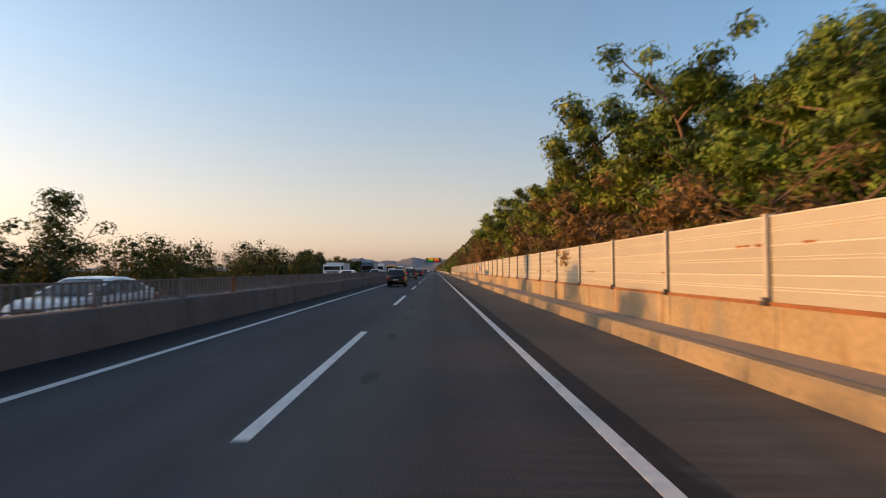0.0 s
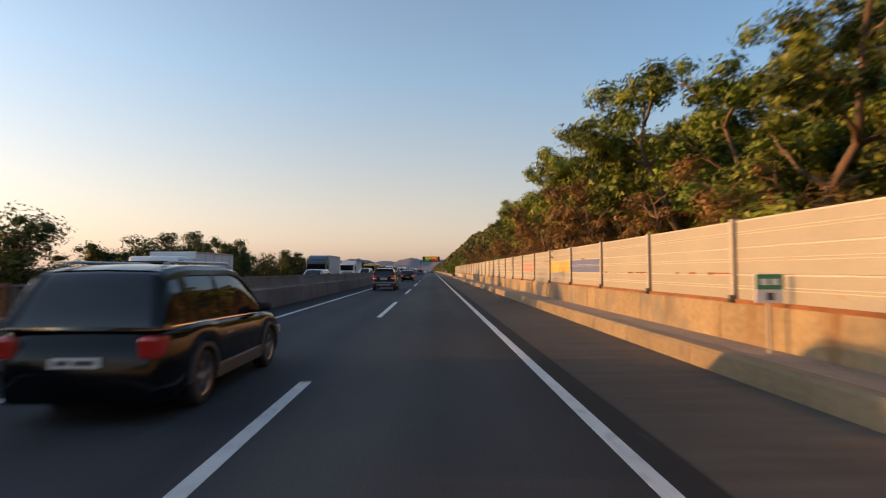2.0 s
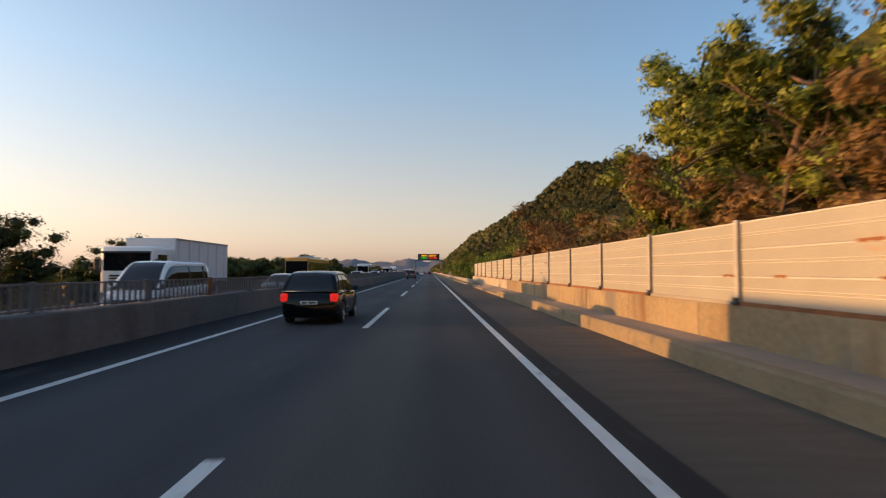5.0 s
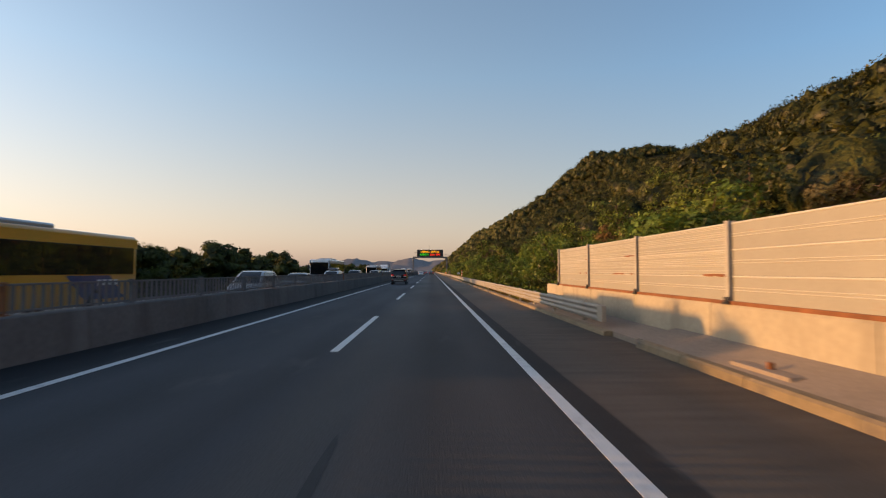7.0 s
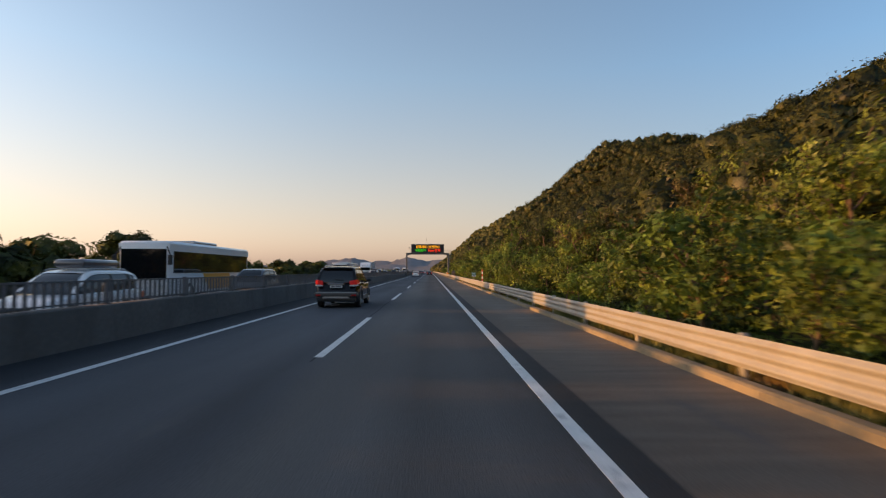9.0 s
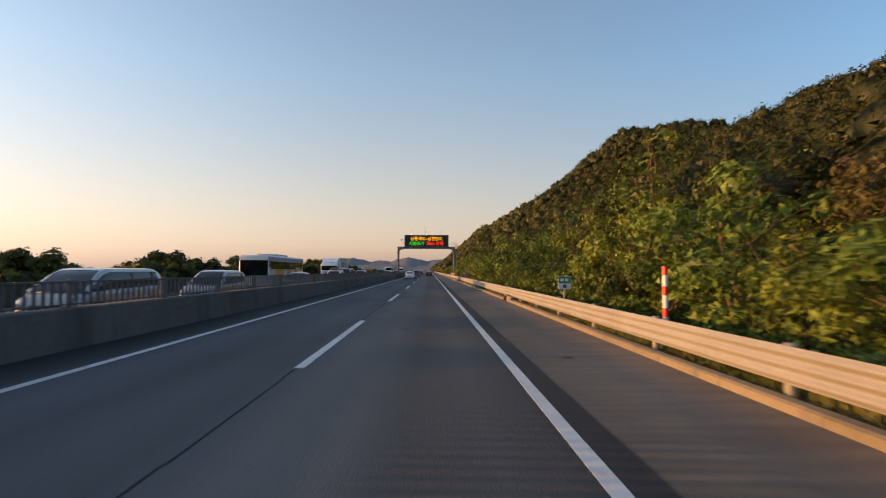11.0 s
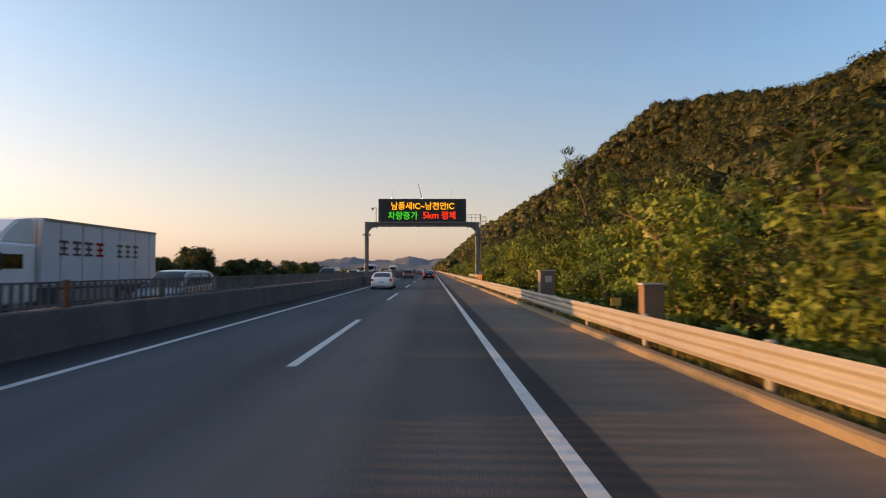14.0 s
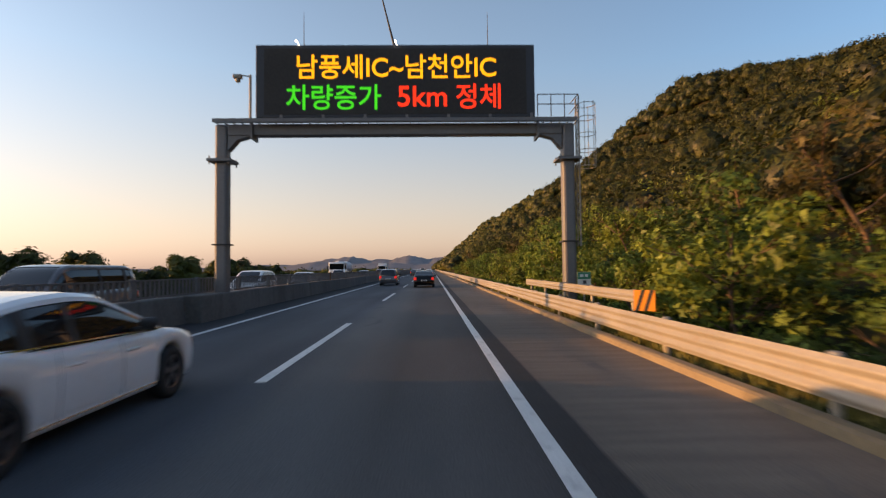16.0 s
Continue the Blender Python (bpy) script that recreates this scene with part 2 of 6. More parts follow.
KERB = stained(material("kerb_concrete", (0.22, 0.17, 0.105), 0.88, var=0.25, scale=0.8, fine=12, bump=0.3, spread=0.3), (0.12, 0.10, 0.08), 1.6, 0.55, 0.72, (1, 1, 1))
WALKWAY = material("walkway_concrete", (0.25, 0.205, 0.165), 0.9, var=0.22, scale=0.6, fine=14, bump=0.3)
PANEL = stained(material("aluminium_panel", (0.315, 0.30, 0.255), 0.55, metal=0.1, var=0.1, scale=0.7, fine=25, spread=0.35), (0.36, 0.20, 0.09), 1.1, 0.66, 0.76, (1, 0.6, 1.6))
RIB = material("panel_rib", (0.52, 0.50, 0.45), 0.45, var=0.1, scale=1.0)
RUST = material("rusty_steel", (0.20, 0.075, 0.028), 0.85, var=0.4, scale=2.0, fine=18)
GALV = stained(material("galvanised_steel", (0.31, 0.283, 0.24), 0.6, metal=0.2, var=0.15, scale=0.8, fine=20, spread=0.2), (0.30, 0.22, 0.15), 1.2, 0.62, 0.78, (1, 1, 1))
POST = material("grey_post_steel", (0.40, 0.375, 0.33), 0.6, metal=0.0, var=0.2, scale=1.5)
DARKSTEEL = material("dark_fence_steel", (0.125, 0.125, 0.13), 0.6, metal=0.1, var=0.25, scale=1.0)
YELLOWP = material("yellow_panel", (0.62, 0.36, 0.07), 0.5, var=0.15, scale=1.0)
BLUEP = material("blue_panel", (0.11, 0.14, 0.27), 0.5, var=0.15, scale=1.0)
PINKP = material("pink_panel", (0.48, 0.22, 0.17), 0.5, var=0.15, scale=1.0)
SOIL = stained(material("verge_soil", (0.055, 0.045, 0.025), 0.95, spec=0.0, var=0.35, scale=0.7, fine=10), (0.025, 0.032, 0.012), 0.5, 0.45, 0.6, (1, 1, 1))
BARK = material("bark", (0.13, 0.085, 0.055), 0.9, var=0.35, scale=3, fine=25, bump=0.5, stretch=(1, 1, 0.3))
# the dark leaf tones also carry shade inside the crowns
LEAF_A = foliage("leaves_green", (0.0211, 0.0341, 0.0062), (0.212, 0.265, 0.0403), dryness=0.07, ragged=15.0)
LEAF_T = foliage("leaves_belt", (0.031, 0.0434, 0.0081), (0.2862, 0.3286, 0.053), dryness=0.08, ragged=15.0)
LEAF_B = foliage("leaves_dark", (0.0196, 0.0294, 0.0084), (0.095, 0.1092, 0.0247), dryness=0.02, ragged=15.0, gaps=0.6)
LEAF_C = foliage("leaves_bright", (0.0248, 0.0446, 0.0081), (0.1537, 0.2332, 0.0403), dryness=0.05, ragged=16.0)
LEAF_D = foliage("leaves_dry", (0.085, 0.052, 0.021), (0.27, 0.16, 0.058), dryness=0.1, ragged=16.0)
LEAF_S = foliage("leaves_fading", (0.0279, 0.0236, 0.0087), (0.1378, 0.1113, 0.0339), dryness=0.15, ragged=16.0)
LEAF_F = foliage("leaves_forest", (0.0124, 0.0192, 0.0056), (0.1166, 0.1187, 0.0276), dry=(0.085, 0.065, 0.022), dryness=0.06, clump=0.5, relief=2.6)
GRASS = foliage("verge_grass", (0.07, 0.09, 0.02), (0.22, 0.20, 0.06), dryness=0.2)
GLASS = plain("tinted_glass", (0.008, 0.009, 0.011), 0.04, spec=0.75)
TYRE = material("tyre_rubber", (0.018, 0.018, 0.018), 0.8, var=0.2, scale=5)
ALLOY = plain("alloy_rim", (0.55, 0.54, 0.52), 0.25, metal=0.9)
DARKALLOY = plain("dark_alloy_rim", (0.16, 0.15, 0.15), 0.3, metal=0.8)
CHROME = plain("chrome", (0.75, 0.74, 0.72), 0.12, metal=1.0)
BLACK = plain("black_plastic", (0.02, 0.02, 0.021), 0.55)
CLAD = plain("grey_cladding", (0.075, 0.07, 0.066), 0.45, metal=0.2, coat=0.2)
SILVER = plain("silver_bumper", (0.36, 0.35, 0.34), 0.35, metal=0.5, coat=0.5)
TAIL = plain("red_lamp_glass", (0.45, 0.015, 0.01), 0.15, coat=1.0)
SUV_LAMP = plain("red_wrap_lamp", (0.5, 0.02, 0.02), 0.12, coat=1.0, emit=0.09)
TAIL_LIT = plain("lit_red_lamp", (0.7, 0.02, 0.015), 0.3, emit=0.3)
LAMP = plain("headlamp_glass", (0.6, 0.6, 0.58), 0.1, coat=1.0)
LAMP_LIT = plain("lit_headlamp", (1.0, 0.62, 0.3), 0.3, emit=3.0)
PLATE = plain("number_plate", (0.62, 0.62, 0.60), 0.5)
INK = plain("plate_ink", (0.06, 0.06, 0.07), 0.6)
PAINTS = {
    "black": plain("black_car_paint", (0.003, 0.003, 0.004), 0.12, spec=0.4),
    "white": material("white_car_paint", (0.84, 0.84, 0.84), 0.35, var=0.04, scale=2, coat=1.0),
    "silver": plain("silver_car_paint", (0.42, 0.43, 0.45), 0.3, metal=0.5, coat=1.0),
    "navy": plain("navy_car_paint", (0.03, 0.04, 0.075), 0.25, coat=1.0),
    "grey": plain("grey_car_paint", (0.10, 0.10, 0.11), 0.3, metal=0.3, coat=1.0),
    "charcoal": plain("charcoal_car_paint", (0.025, 0.026, 0.03), 0.3, coat=1.0),
    "pale blue": plain("pale_blue_car_paint", (0.26, 0.33, 0.45), 0.3, metal=0.3, coat=1.0),
    "blue grey": plain("blue_grey_cab_paint", (0.05, 0.075, 0.11), 0.4, coat=0.5),
}


# ---------------------------------------------------------------- mesh helpers
def part(name, bm, mat, parent=None, label="", smooth=False):
    me = bpy.data.meshes.new(name)
    bm.to_mesh(me)
    bm.free()
    me.materials.append(mat)
    if smooth:
        me.shade_smooth()
    ob = new(name, me)
    if parent:
        ob.parent = parent
    if label:
        tagged(ob, label)
    return ob


def shared(name, me, parent, m=None):
    ob = new(name, me)
    ob.parent = parent
    if m is not None:
        ob.matrix_basis = m
    return ob


def root(name, label, category, group="", kind="", at=(0, 0, 0), turn=0):
    ob = new(name)
    ob.matrix_basis = pose(*at, 0, 0, turn)
    return tagged(ob, label, category, group, kind)


def box(bm, x0, x1, y0, y1, z0, z1, bevel=0.0, seg=2):
    r = bmesh.ops.create_cube(bm, size=1.0)
    vs = r["verts"]
    for v in vs:
        v.co = ((x0 + x1) / 2 + v.co.x * (x1 - x0), (y0 + y1) / 2 + v.co.y * (y1 - y0), (z0 + z1) / 2 + v.co.z * (z1 - z0))
    if bevel:
        es = {e for v in vs for e in v.link_edges}
        bmesh.ops.bevel(bm, geom=list(es), offset=bevel, segments=seg, affect="EDGES", profile=0.5)
    return bm


def one_box(name, dims, mat, parent=None, label="", bevel=0.0):
    return part(name, box(bmesh.new(), *dims, bevel=bevel), mat, parent, label)


def tube(bm, pts, radii, sides=8, cap=True):
    """A round tube along points."""
    rings = []
    pts = [Vector(p) for p in pts]
    for i, p in enumerate(pts):
        d = (pts[min(i + 1, len(pts) - 1)] - pts[max(i - 1, 0)]).normalized()
        u = d.orthogonal().normalized() if i == 0 else (u - d * u.dot(d)).normalized()
        w = d.cross(u)
        r = radii[i] if isinstance(radii, (list, tuple)) else radii
        rings.append([bm.verts.new(p + (u * math.cos(a) + w * math.sin(a)) * r) for a in [2 * math.pi * k / sides for k in range(sides)]])
    for a, b in zip(rings, rings[1:]):
        for k in range(sides):
            bm.faces.new((a[k], a[(k + 1) % sides], b[(k + 1) % sides], b[k]))
    if cap:
        bm.faces.new(rings[0][::-1])
        bm.faces.new(rings[-1])
    return bm


def extrude_profile(bm, prof, y0, y1, closed=True):
    """A profile of (x, z) points carried along y."""
    a = [bm.verts.new((x, y0, z)) for x, z in prof]
    b = [bm.verts.new((x, y1, z)) for x, z in prof]
    n = len(prof)
    for k in range(n if closed else n - 1):
        bm.faces.new((a[k], a[(k + 1) % n], b[(k + 1) % n], b[k]))
    if closed:
        bm.faces.new(a[::-1])
        bm.faces.new(b)
    bmesh.ops.recalc_face_normals(bm, faces=bm.faces)
    return bm


def lathe_x(bm, prof, sides=24):
    """A profile of (x, r) points turned round the x axis."""
    rings = [[bm.verts.new((x, r * math.cos(2 * math.pi * k / sides), r * math.sin(2 * math.pi * k / sides))) for k in range(sides)] for x, r in prof]
    for a, b in zip(rings, rings[1:]):
        for k in range(sides):
            bm.faces.new((a[k], a[(k + 1) % sides], b[(k + 1) % sides], b[k]))
    bmesh.ops.recalc_face_normals(bm, faces=bm.faces)
    return bm


def leaf_mesh(name, v, mat):
    """A mesh of loose leaves from an (n, corners, 3) array."""
    n, k = v.shape[:2]
    me = bpy.data.meshes.new(name)
    me.vertices.add(k * n)
    me.vertices.foreach_set("co", v.reshape(-1).astype(np.float32))
    me.loops.add(k * n)
    me.loops.foreach_set("vertex_index", np.arange(k * n, dtype=np.int32))
    me.polygons.add(n)
    me.polygons.foreach_set("loop_start", np.arange(0, k * n, k, dtype=np.int32))
    me.update(calc_edges=True)
    me.materials.append(mat)
    return me


def leaves(rng, centres, outward, size, droop=0.2, thin=0.55, loose=0.38):
    """Bent pointed leaves at the centres, leaning outward."""
    n = len(centres)
    nor = outward + rng.normal(0, loose, (n, 3)) + (0, 0, 0.35)
    nor /= np.linalg.norm(nor, axis=1, keepdims=True) + 1e-9
    a = np.cross(nor, rng.normal(0, 1, (n, 3)))
    a /= np.linalg.norm(a, axis=1, keepdims=True) + 1e-9
    b = np.cross(nor, a)
    s = (size * rng.uniform(0.6, 1.35, n))[:, None]
    dz = nor * s * droop
    return np.stack([centres - a * s * 0.7 - b * s * thin - dz, centres - a * s * 0.55 + b * s * thin, centres + a * s * 1.2 - dz], 1)
# ---------------------------------------------------------------- ground and hills
def smooth(e0, e1, v):
    t = np.clip((v - e0) / (e1 - e0), 0, 1)
    return t * t * (3 - 2 * t)


def ridge_x(y):
    return np.interp(y, [-400, 900, 1300, 1600, 1900], [150, 150, 100, 70, 50])


def ridge_h(y):
    return np.interp(y, [-400, -100, 100, 250, 300, 470, 510, 580, 640, 700, 820, 940, 1300, 1600, 1900], [0, 20, 52, 63, 65, 67.5, 71, 87.5, 102, 99, 96, 91, 80, 46, 0])


def ground_z(x, y):
    x, y = np.asarray(x, float), np.asarray(y, float)
    r = np.clip((x - 8.5) / (ridge_x(y) - 8.5), 0, None)
    up = np.where(r < 1, r ** 1.08, 1 - 0.12 * (r - 1) ** 2)
    rough = (2.6 * np.sin(x * 0.11 + y * 0.035) * np.sin(y * 0.047 + 1.3) + 1.1 * np.sin(x * 0.31 + 2) * np.sin(y * 0.19)) * smooth(16, 45, x)
    right = np.where(x > 4.9, -0.05 + np.clip(up, -0.3, 1) * ridge_h(y) + rough, -0.16)
    right = right + 13 * np.exp(-((x - 215) / 60) ** 2 - ((y - 690) / 120) ** 2) * smooth(60, 130, x)
    left = -0.16 - 1.5 * smooth(19, 27, -x)
    return np.where(x > 0, right, left)


def build_ground():
    xs = np.concatenate([[-4500, -2500, -1200, -600, -300, -150, -80, -50, -38, -30, -27, -25, -23, -21, -19, -17, -8, 0, 4.8, 5.0, 6, 7.5, 8.5, 10, 12], np.arange(15, 260, 5), [280, 300, 500, 900, 1800, 4500]])
    ys = np.concatenate([[-900, -400, -200], np.arange(-100, 760, 12), np.arange(760, 2000, 40), [2200, 2600, 3300, 4800]])
    X, Y = np.meshgrid(xs, ys)
    Z = ground_z(X, Y)
    nx, ny = len(xs), len(ys)
    faces = [(j * nx + i, j * nx + i + 1, (j + 1) * nx + i + 1, (j + 1) * nx + i) for j in range(ny - 1) for i in range(nx - 1)]
    me = bpy.data.meshes.new("ground")
    me.from_pydata(np.stack([X, Y, Z], -1).reshape(-1, 3).tolist(), [], faces)
    me.materials.append(SOIL)
    me.shade_smooth()
    tagged(new("ground", me), "brown earth and sparse grass beside the motorway", "ground", kind="structure")


build_ground()


def far_hills():
    # distance haze is put into this pale blue-grey base colour
    mat = material("haze_tinted_hill", (0.205, 0.205, 0.215), 1.0, spec=0.0, var=0.15, scale=0.01, fine=0.05)
    for k, (y0, dist, top, seed) in enumerate([(3300, 900, 62, 3), (4000, 1400, 105, 8)]):
        rng = np.random.default_rng(seed)
        xs = np.linspace(-4300, 1500, 240)
        h = np.zeros_like(xs)
        for _ in range(26):
            c, w, a = rng.uniform(-4300, 1500), rng.uniform(70, 260), rng.uniform(0.25, 0.8)
            h = np.maximum(h, a * np.exp(-((xs - c) / w) ** 2))
        for c, w, a in ([(-640, 210, 0.95), (-400, 170, 0.65), (-170, 190, 1.0), (70, 170, 0.82)] if k else [(-620, 190, 0.7), (-250, 150, 0.5)]):
            h = np.maximum(h, a * np.exp(-((xs - c) / w) ** 2))
        h = top * (0.32 + 0.68 * h) * (1 + 0.03 * rng.normal(0, 1, len(xs))) * np.interp(xs, [-4300, -1500, -800, 1500], [0.35, 0.4, 1.0, 1.0])
        bm = bmesh.new()
        rows = [[bm.verts.new((x, y0 + d, z)) for x, z in zip(xs, hh)] for d, hh in ((0, h * 0 - 6), (dist * 0.2, h * 0.55), (dist * 0.4, h), (dist * 0.8, h * 0 - 6))]
        for a, b in zip(rows, rows[1:]):
            for i in range(len(xs) - 1):
                bm.faces.new((a[i], a[i + 1], b[i + 1], b[i]))
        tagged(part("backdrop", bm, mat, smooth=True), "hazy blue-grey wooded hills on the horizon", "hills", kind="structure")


far_hills()

# ---------------------------------------------------------------- carriageways
ROAD_Y0, ROAD_Y1 = -70.0, 1900.0
bm = bmesh.new()
extrude_profile(bm, [(-7.6, -0.14), (4.75, -0.14), (4.7, -0.02), (4.55, 0.0), (-7.6, 0.0)], ROAD_Y0, ROAD_Y1)
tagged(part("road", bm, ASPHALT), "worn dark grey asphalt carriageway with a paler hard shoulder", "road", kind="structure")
bm = bmesh.new()
extrude_profile(bm, [(-18.5, -0.16), (-7.4, -0.16), (-7.4, -0.005), (-17.8, -0.005)], ROAD_Y0, ROAD_Y1)
tagged(part("road", bm, material("asphalt_far_side", (0.055, 0.054, 0.053), 0.75, var=0.2, scale=0.4, fine=40, stretch=(1, 0.3, 1))), "grey asphalt carriageway of the oncoming traffic", "road", kind="structure")

markings = root("road_marking", "white painted lane lines on dark asphalt", "road marking", kind="structure")
for x in (1.7, -5.5):
    one_box("edge_line", (x - 0.085, x + 0.085, ROAD_Y0, ROAD_Y1, 0.0, 0.004), PAINT, markings)
for x in (-8.6, -12.2, -15.9):
    one_box("edge_line", (x - 0.075, x + 0.075, ROAD_Y0, ROAD_Y1, -0.005, 0.0), PAINT, markings)
bm = box(bmesh.new(), -0.085, 0.085, 0, 8.6, 0, 0.004)
dash = part("lane_dash", bm, PAINT, markings)
dash.matrix_basis = pose(-1.9, 5.7 - 40, 0)
for k in range(-1, 60):
    ob = shared("lane_dash", dash.data, markings, pose(-1.9, {4: 84.6, 5: 103.1}.get(k, 5.5 + 20 * k), 0))
    ob.scale = (1, 1.34 if k == 5 else 1.06 if k < 6 else 0.99, 1)
rng = random.Random(5)

REPAIR = material("repair_asphalt", (0.052, 0.051, 0.051), 0.85, var=0.3, scale=1.5, fine=40, spec=0.15)


def patch(x, y, w, l):
    bm = bmesh.new()
    n = 14
    vs = [bm.verts.new((x + w * math.cos(2 * math.pi * k / n) * rng.uniform(0.75, 1.1), y + l * math.sin(2 * math.pi * k / n) * rng.uniform(0.75, 1.1), 0.003)) for k in range(n)]
    bm.faces.new(vs)
    part("repair_patch", bm, REPAIR, markings)


for k in range(9):
    patch(-1.05 + rng.uniform(-0.08, 0.08), 8.5 + 5.0 * k, 0.13, 0.5)
for x, y, w, l in ((0.9, 62, 0.12, 0.5), (-0.85, 158.5, 0.06, 1.6), (-3.0, 341.5, 0.5, 0.12), (2.9, 246.5, 0.13, 0.12)):
    patch(x, y, w, l)
bm = bmesh.new()
for k in range(33):
    w = 0.02 * math.sin(k * 1.3)
    box(bm, -1.96 + w, -1.925 + w, 205 + k * 1.8, 206.8 + k * 1.8, 0, 0.0025)
part("road_seam", bm, material("seam_filler", (0.03, 0.03, 0.031), 0.85, var=0.4, scale=2.0, spec=0.1), markings)
one_box("road_joint", (2.75, 4.4, 318.6, 318.68, 0, 0.003), PATCH, markings)
one_box("road_joint", (-5.4, 1.6, 340.4, 340.5, 0, 0.0025), PATCH, markings)

# ---------------------------------------------------------------- noise barrier, wall and kerb
END_WALL = 180.0
barrier = root("noise_barrier", "beige aluminium noise barrier panels on a stained concrete wall", "noise barrier", kind="structure")


def panel_mesh(name, length, mat, ribs):
    bm = bmesh.new()
    prof = [(0.06, 0.0), (0.0, 0.0)]
    for z in ribs:
        prof += [(0.0, z), (-0.010, z + 0.004), (-0.010, z + 0.010), (0.0, z + 0.014)]
    prof += [(0.0, 0.46), (-0.012, 0.468), (-0.012, 0.484), (0.0, 0.492), (0.06, 0.492)]
    extrude_profile(bm, prof, 0.06, length - 0.06)
    me = bpy.data.meshes.new(name)
    bm.to_mesh(me)
    bm.free()
    me.materials.append(mat)
    me.materials.append(RIB)
    for p in me.polygons:
        zs = [me.vertices[i].co.x for i in p.vertices]
        if len(zs) == 4 and min(zs) < -0.009:
            p.material_index = 1
    return me


P_STD = panel_mesh("panel", 4.0, PANEL, (0.22, 0.27))
P_FINE = panel_mesh("panel", 4.55, PANEL, [0.03, 0.08, 0.17, 0.20, 0.25, 0.29, 0.33, 0.40, 0.43])
P_YEL, P_BLU, P_PNK = (panel_mesh("panel", 4.0, m, (0.22, 0.27)) for m in (YELLOWP, BLUEP, PINKP))
bm = bmesh.new()
box(bm, -0.075, -0.062, -0.055, 0.055, 0, 1.54)
box(bm, 0.062, 0.075, -0.055, 0.055, 0, 1.54)
box(bm, -0.062, 0.062, -0.008, 0.008, 0, 1.54)
POST_ME = bpy.data.meshes.new("barrier_post")
bm.to_mesh(POST_ME)
bm.free()
POST_ME.materials.append(POST)
bm = bmesh.new()
box(bm, -0.13, 0.12, -0.1, 0.1, -0.02, 0.03)
box(bm, -0.11, -0.07, -0.07, 0.07, 0.03, 0.12, bevel=0.012)
FOOT_ME = bpy.data.meshes.new("post_foot")
bm.to_mesh(FOOT_ME)
bm.free()
FOOT_ME.materials.append(BLACK)
BX, BZ = 5.66, 1.04
posts = [9.28 + 3.94 * k for k in range(-19, 39)] + [164.4, 168.9, 173.4, 177.8]
brng = random.Random(11)
for i, (a, b) in enumerate(zip(posts, posts[1:])):
    for row in range(3):
        z = BZ + 0.02 + 0.496 * row
        me = P_STD
        if a >= 164 and row > 0:
            me = P_FINE
        if row == 1:
            me = {33: P_BLU, 34: P_YEL, 36: P_PNK}.get(i, me)
        ob = shared("panel", me, barrier, pose(BX, a, z))
        ob.scale = (1, (b - a) / (4.55 if me == P_FINE else 4.0), 1)
    for seam, most in ((0.506, 4), (1.002, 2)):
        y = a + 0.08
        for _ in range(brng.randint(0, most)):
            l0 = brng.choice((0.16, 0.3, 0.45, 0.9))
            if y + l0 > b - 0.08:
                break
            bm = bmesh.new()
            n, up, dn = 7, [], []
            for k in range(n):
                u = y + l0 * k / (n - 1)
                up.append((BX - 0.017, u, BZ + seam + 0.028 + brng.uniform(0, 0.012)))
                dn.append((BX - 0.017, u, BZ + seam + brng.uniform(-0.022, 0.006)))
            vu, vd = [bm.verts.new(p) for p in up], [bm.verts.new(p) for p in dn]
            for k in range(n - 1):
                bm.faces.new((vd[k], vu[k], vu[k + 1], vd[k + 1]))
            part("rust_streak", bm, RUST, barrier)
            y += l0 + brng.choice((0.15, 0.5, 1.1, 1.8))
    one_box("base_flashing", (BX - 0.075, BX + 0.06, a + 0.1, b - 0.1, BZ - 0.02, BZ + 0.045), RUST if brng.random() < 0.9 else GALV, barrier)
for y in posts:
    shared("barrier_post", POST_ME, barrier, pose(BX + 0.0, y, BZ))
    shared("post_foot", FOOT_ME, barrier, pose(BX, y, BZ))

wall = root("wall_roadside", "stained concrete parapet wall carrying the noise barrier", "wall", kind="structure")
bm = extrude_profile(bmesh.new(), [(0.0, -0.1), (0.0, 0.98), (0.03, 1.04), (0.28, 1.04), (0.3, 1.0), (0.3, -0.1)], 0.012, 3.988)
seg = part("wall_segment", bm, CONCRETE, wall)
seg.matrix_basis = pose(5.58, -67, 0)
PALEWALL = stained(material("pale_wall_concrete", (0.37, 0.325, 0.245), 0.85, var=0.16, scale=0.5, fine=9, bump=0.3, spread=0.15), (0.27, 0.235, 0.18), 0.7, 0.52, 0.7, (1, 1, 0.3))
pale = seg.data.copy()
pale.materials[0] = PALEWALL
for k in range(1, 61):
    shared("wall_segment", seg.data if k < 54 else pale, wall, pose(5.58, -67 + 4 * k, 0))
one_box("wall_segment", (5.58, 5.88, 177.02, END_WALL, -0.1, 1.04), PALEWALL, wall, bevel=0.015)

kerb = root("kerb", "raised concrete kerb and walkway along the wall", "kerb", kind="structure")
bm = extrude_profile(bmesh.new(), [(4.45, -0.1), (4.49, 0.29), (4.53, 0.34), (4.72, 0.345), (4.72, -0.1)], 0.01, 2.99)
ks = part("kerb_stone", bm, KERB, kerb)
ks.matrix_basis = pose(0, -67, 0)
for k in range(1, 71):
    shared("kerb_stone", ks.data, kerb, pose(0, -67 + 3 * k, 0))
one_box("walkway", (4.72, 5.58, -67, 146, -0.1, 0.315), WALKWAY, kerb)
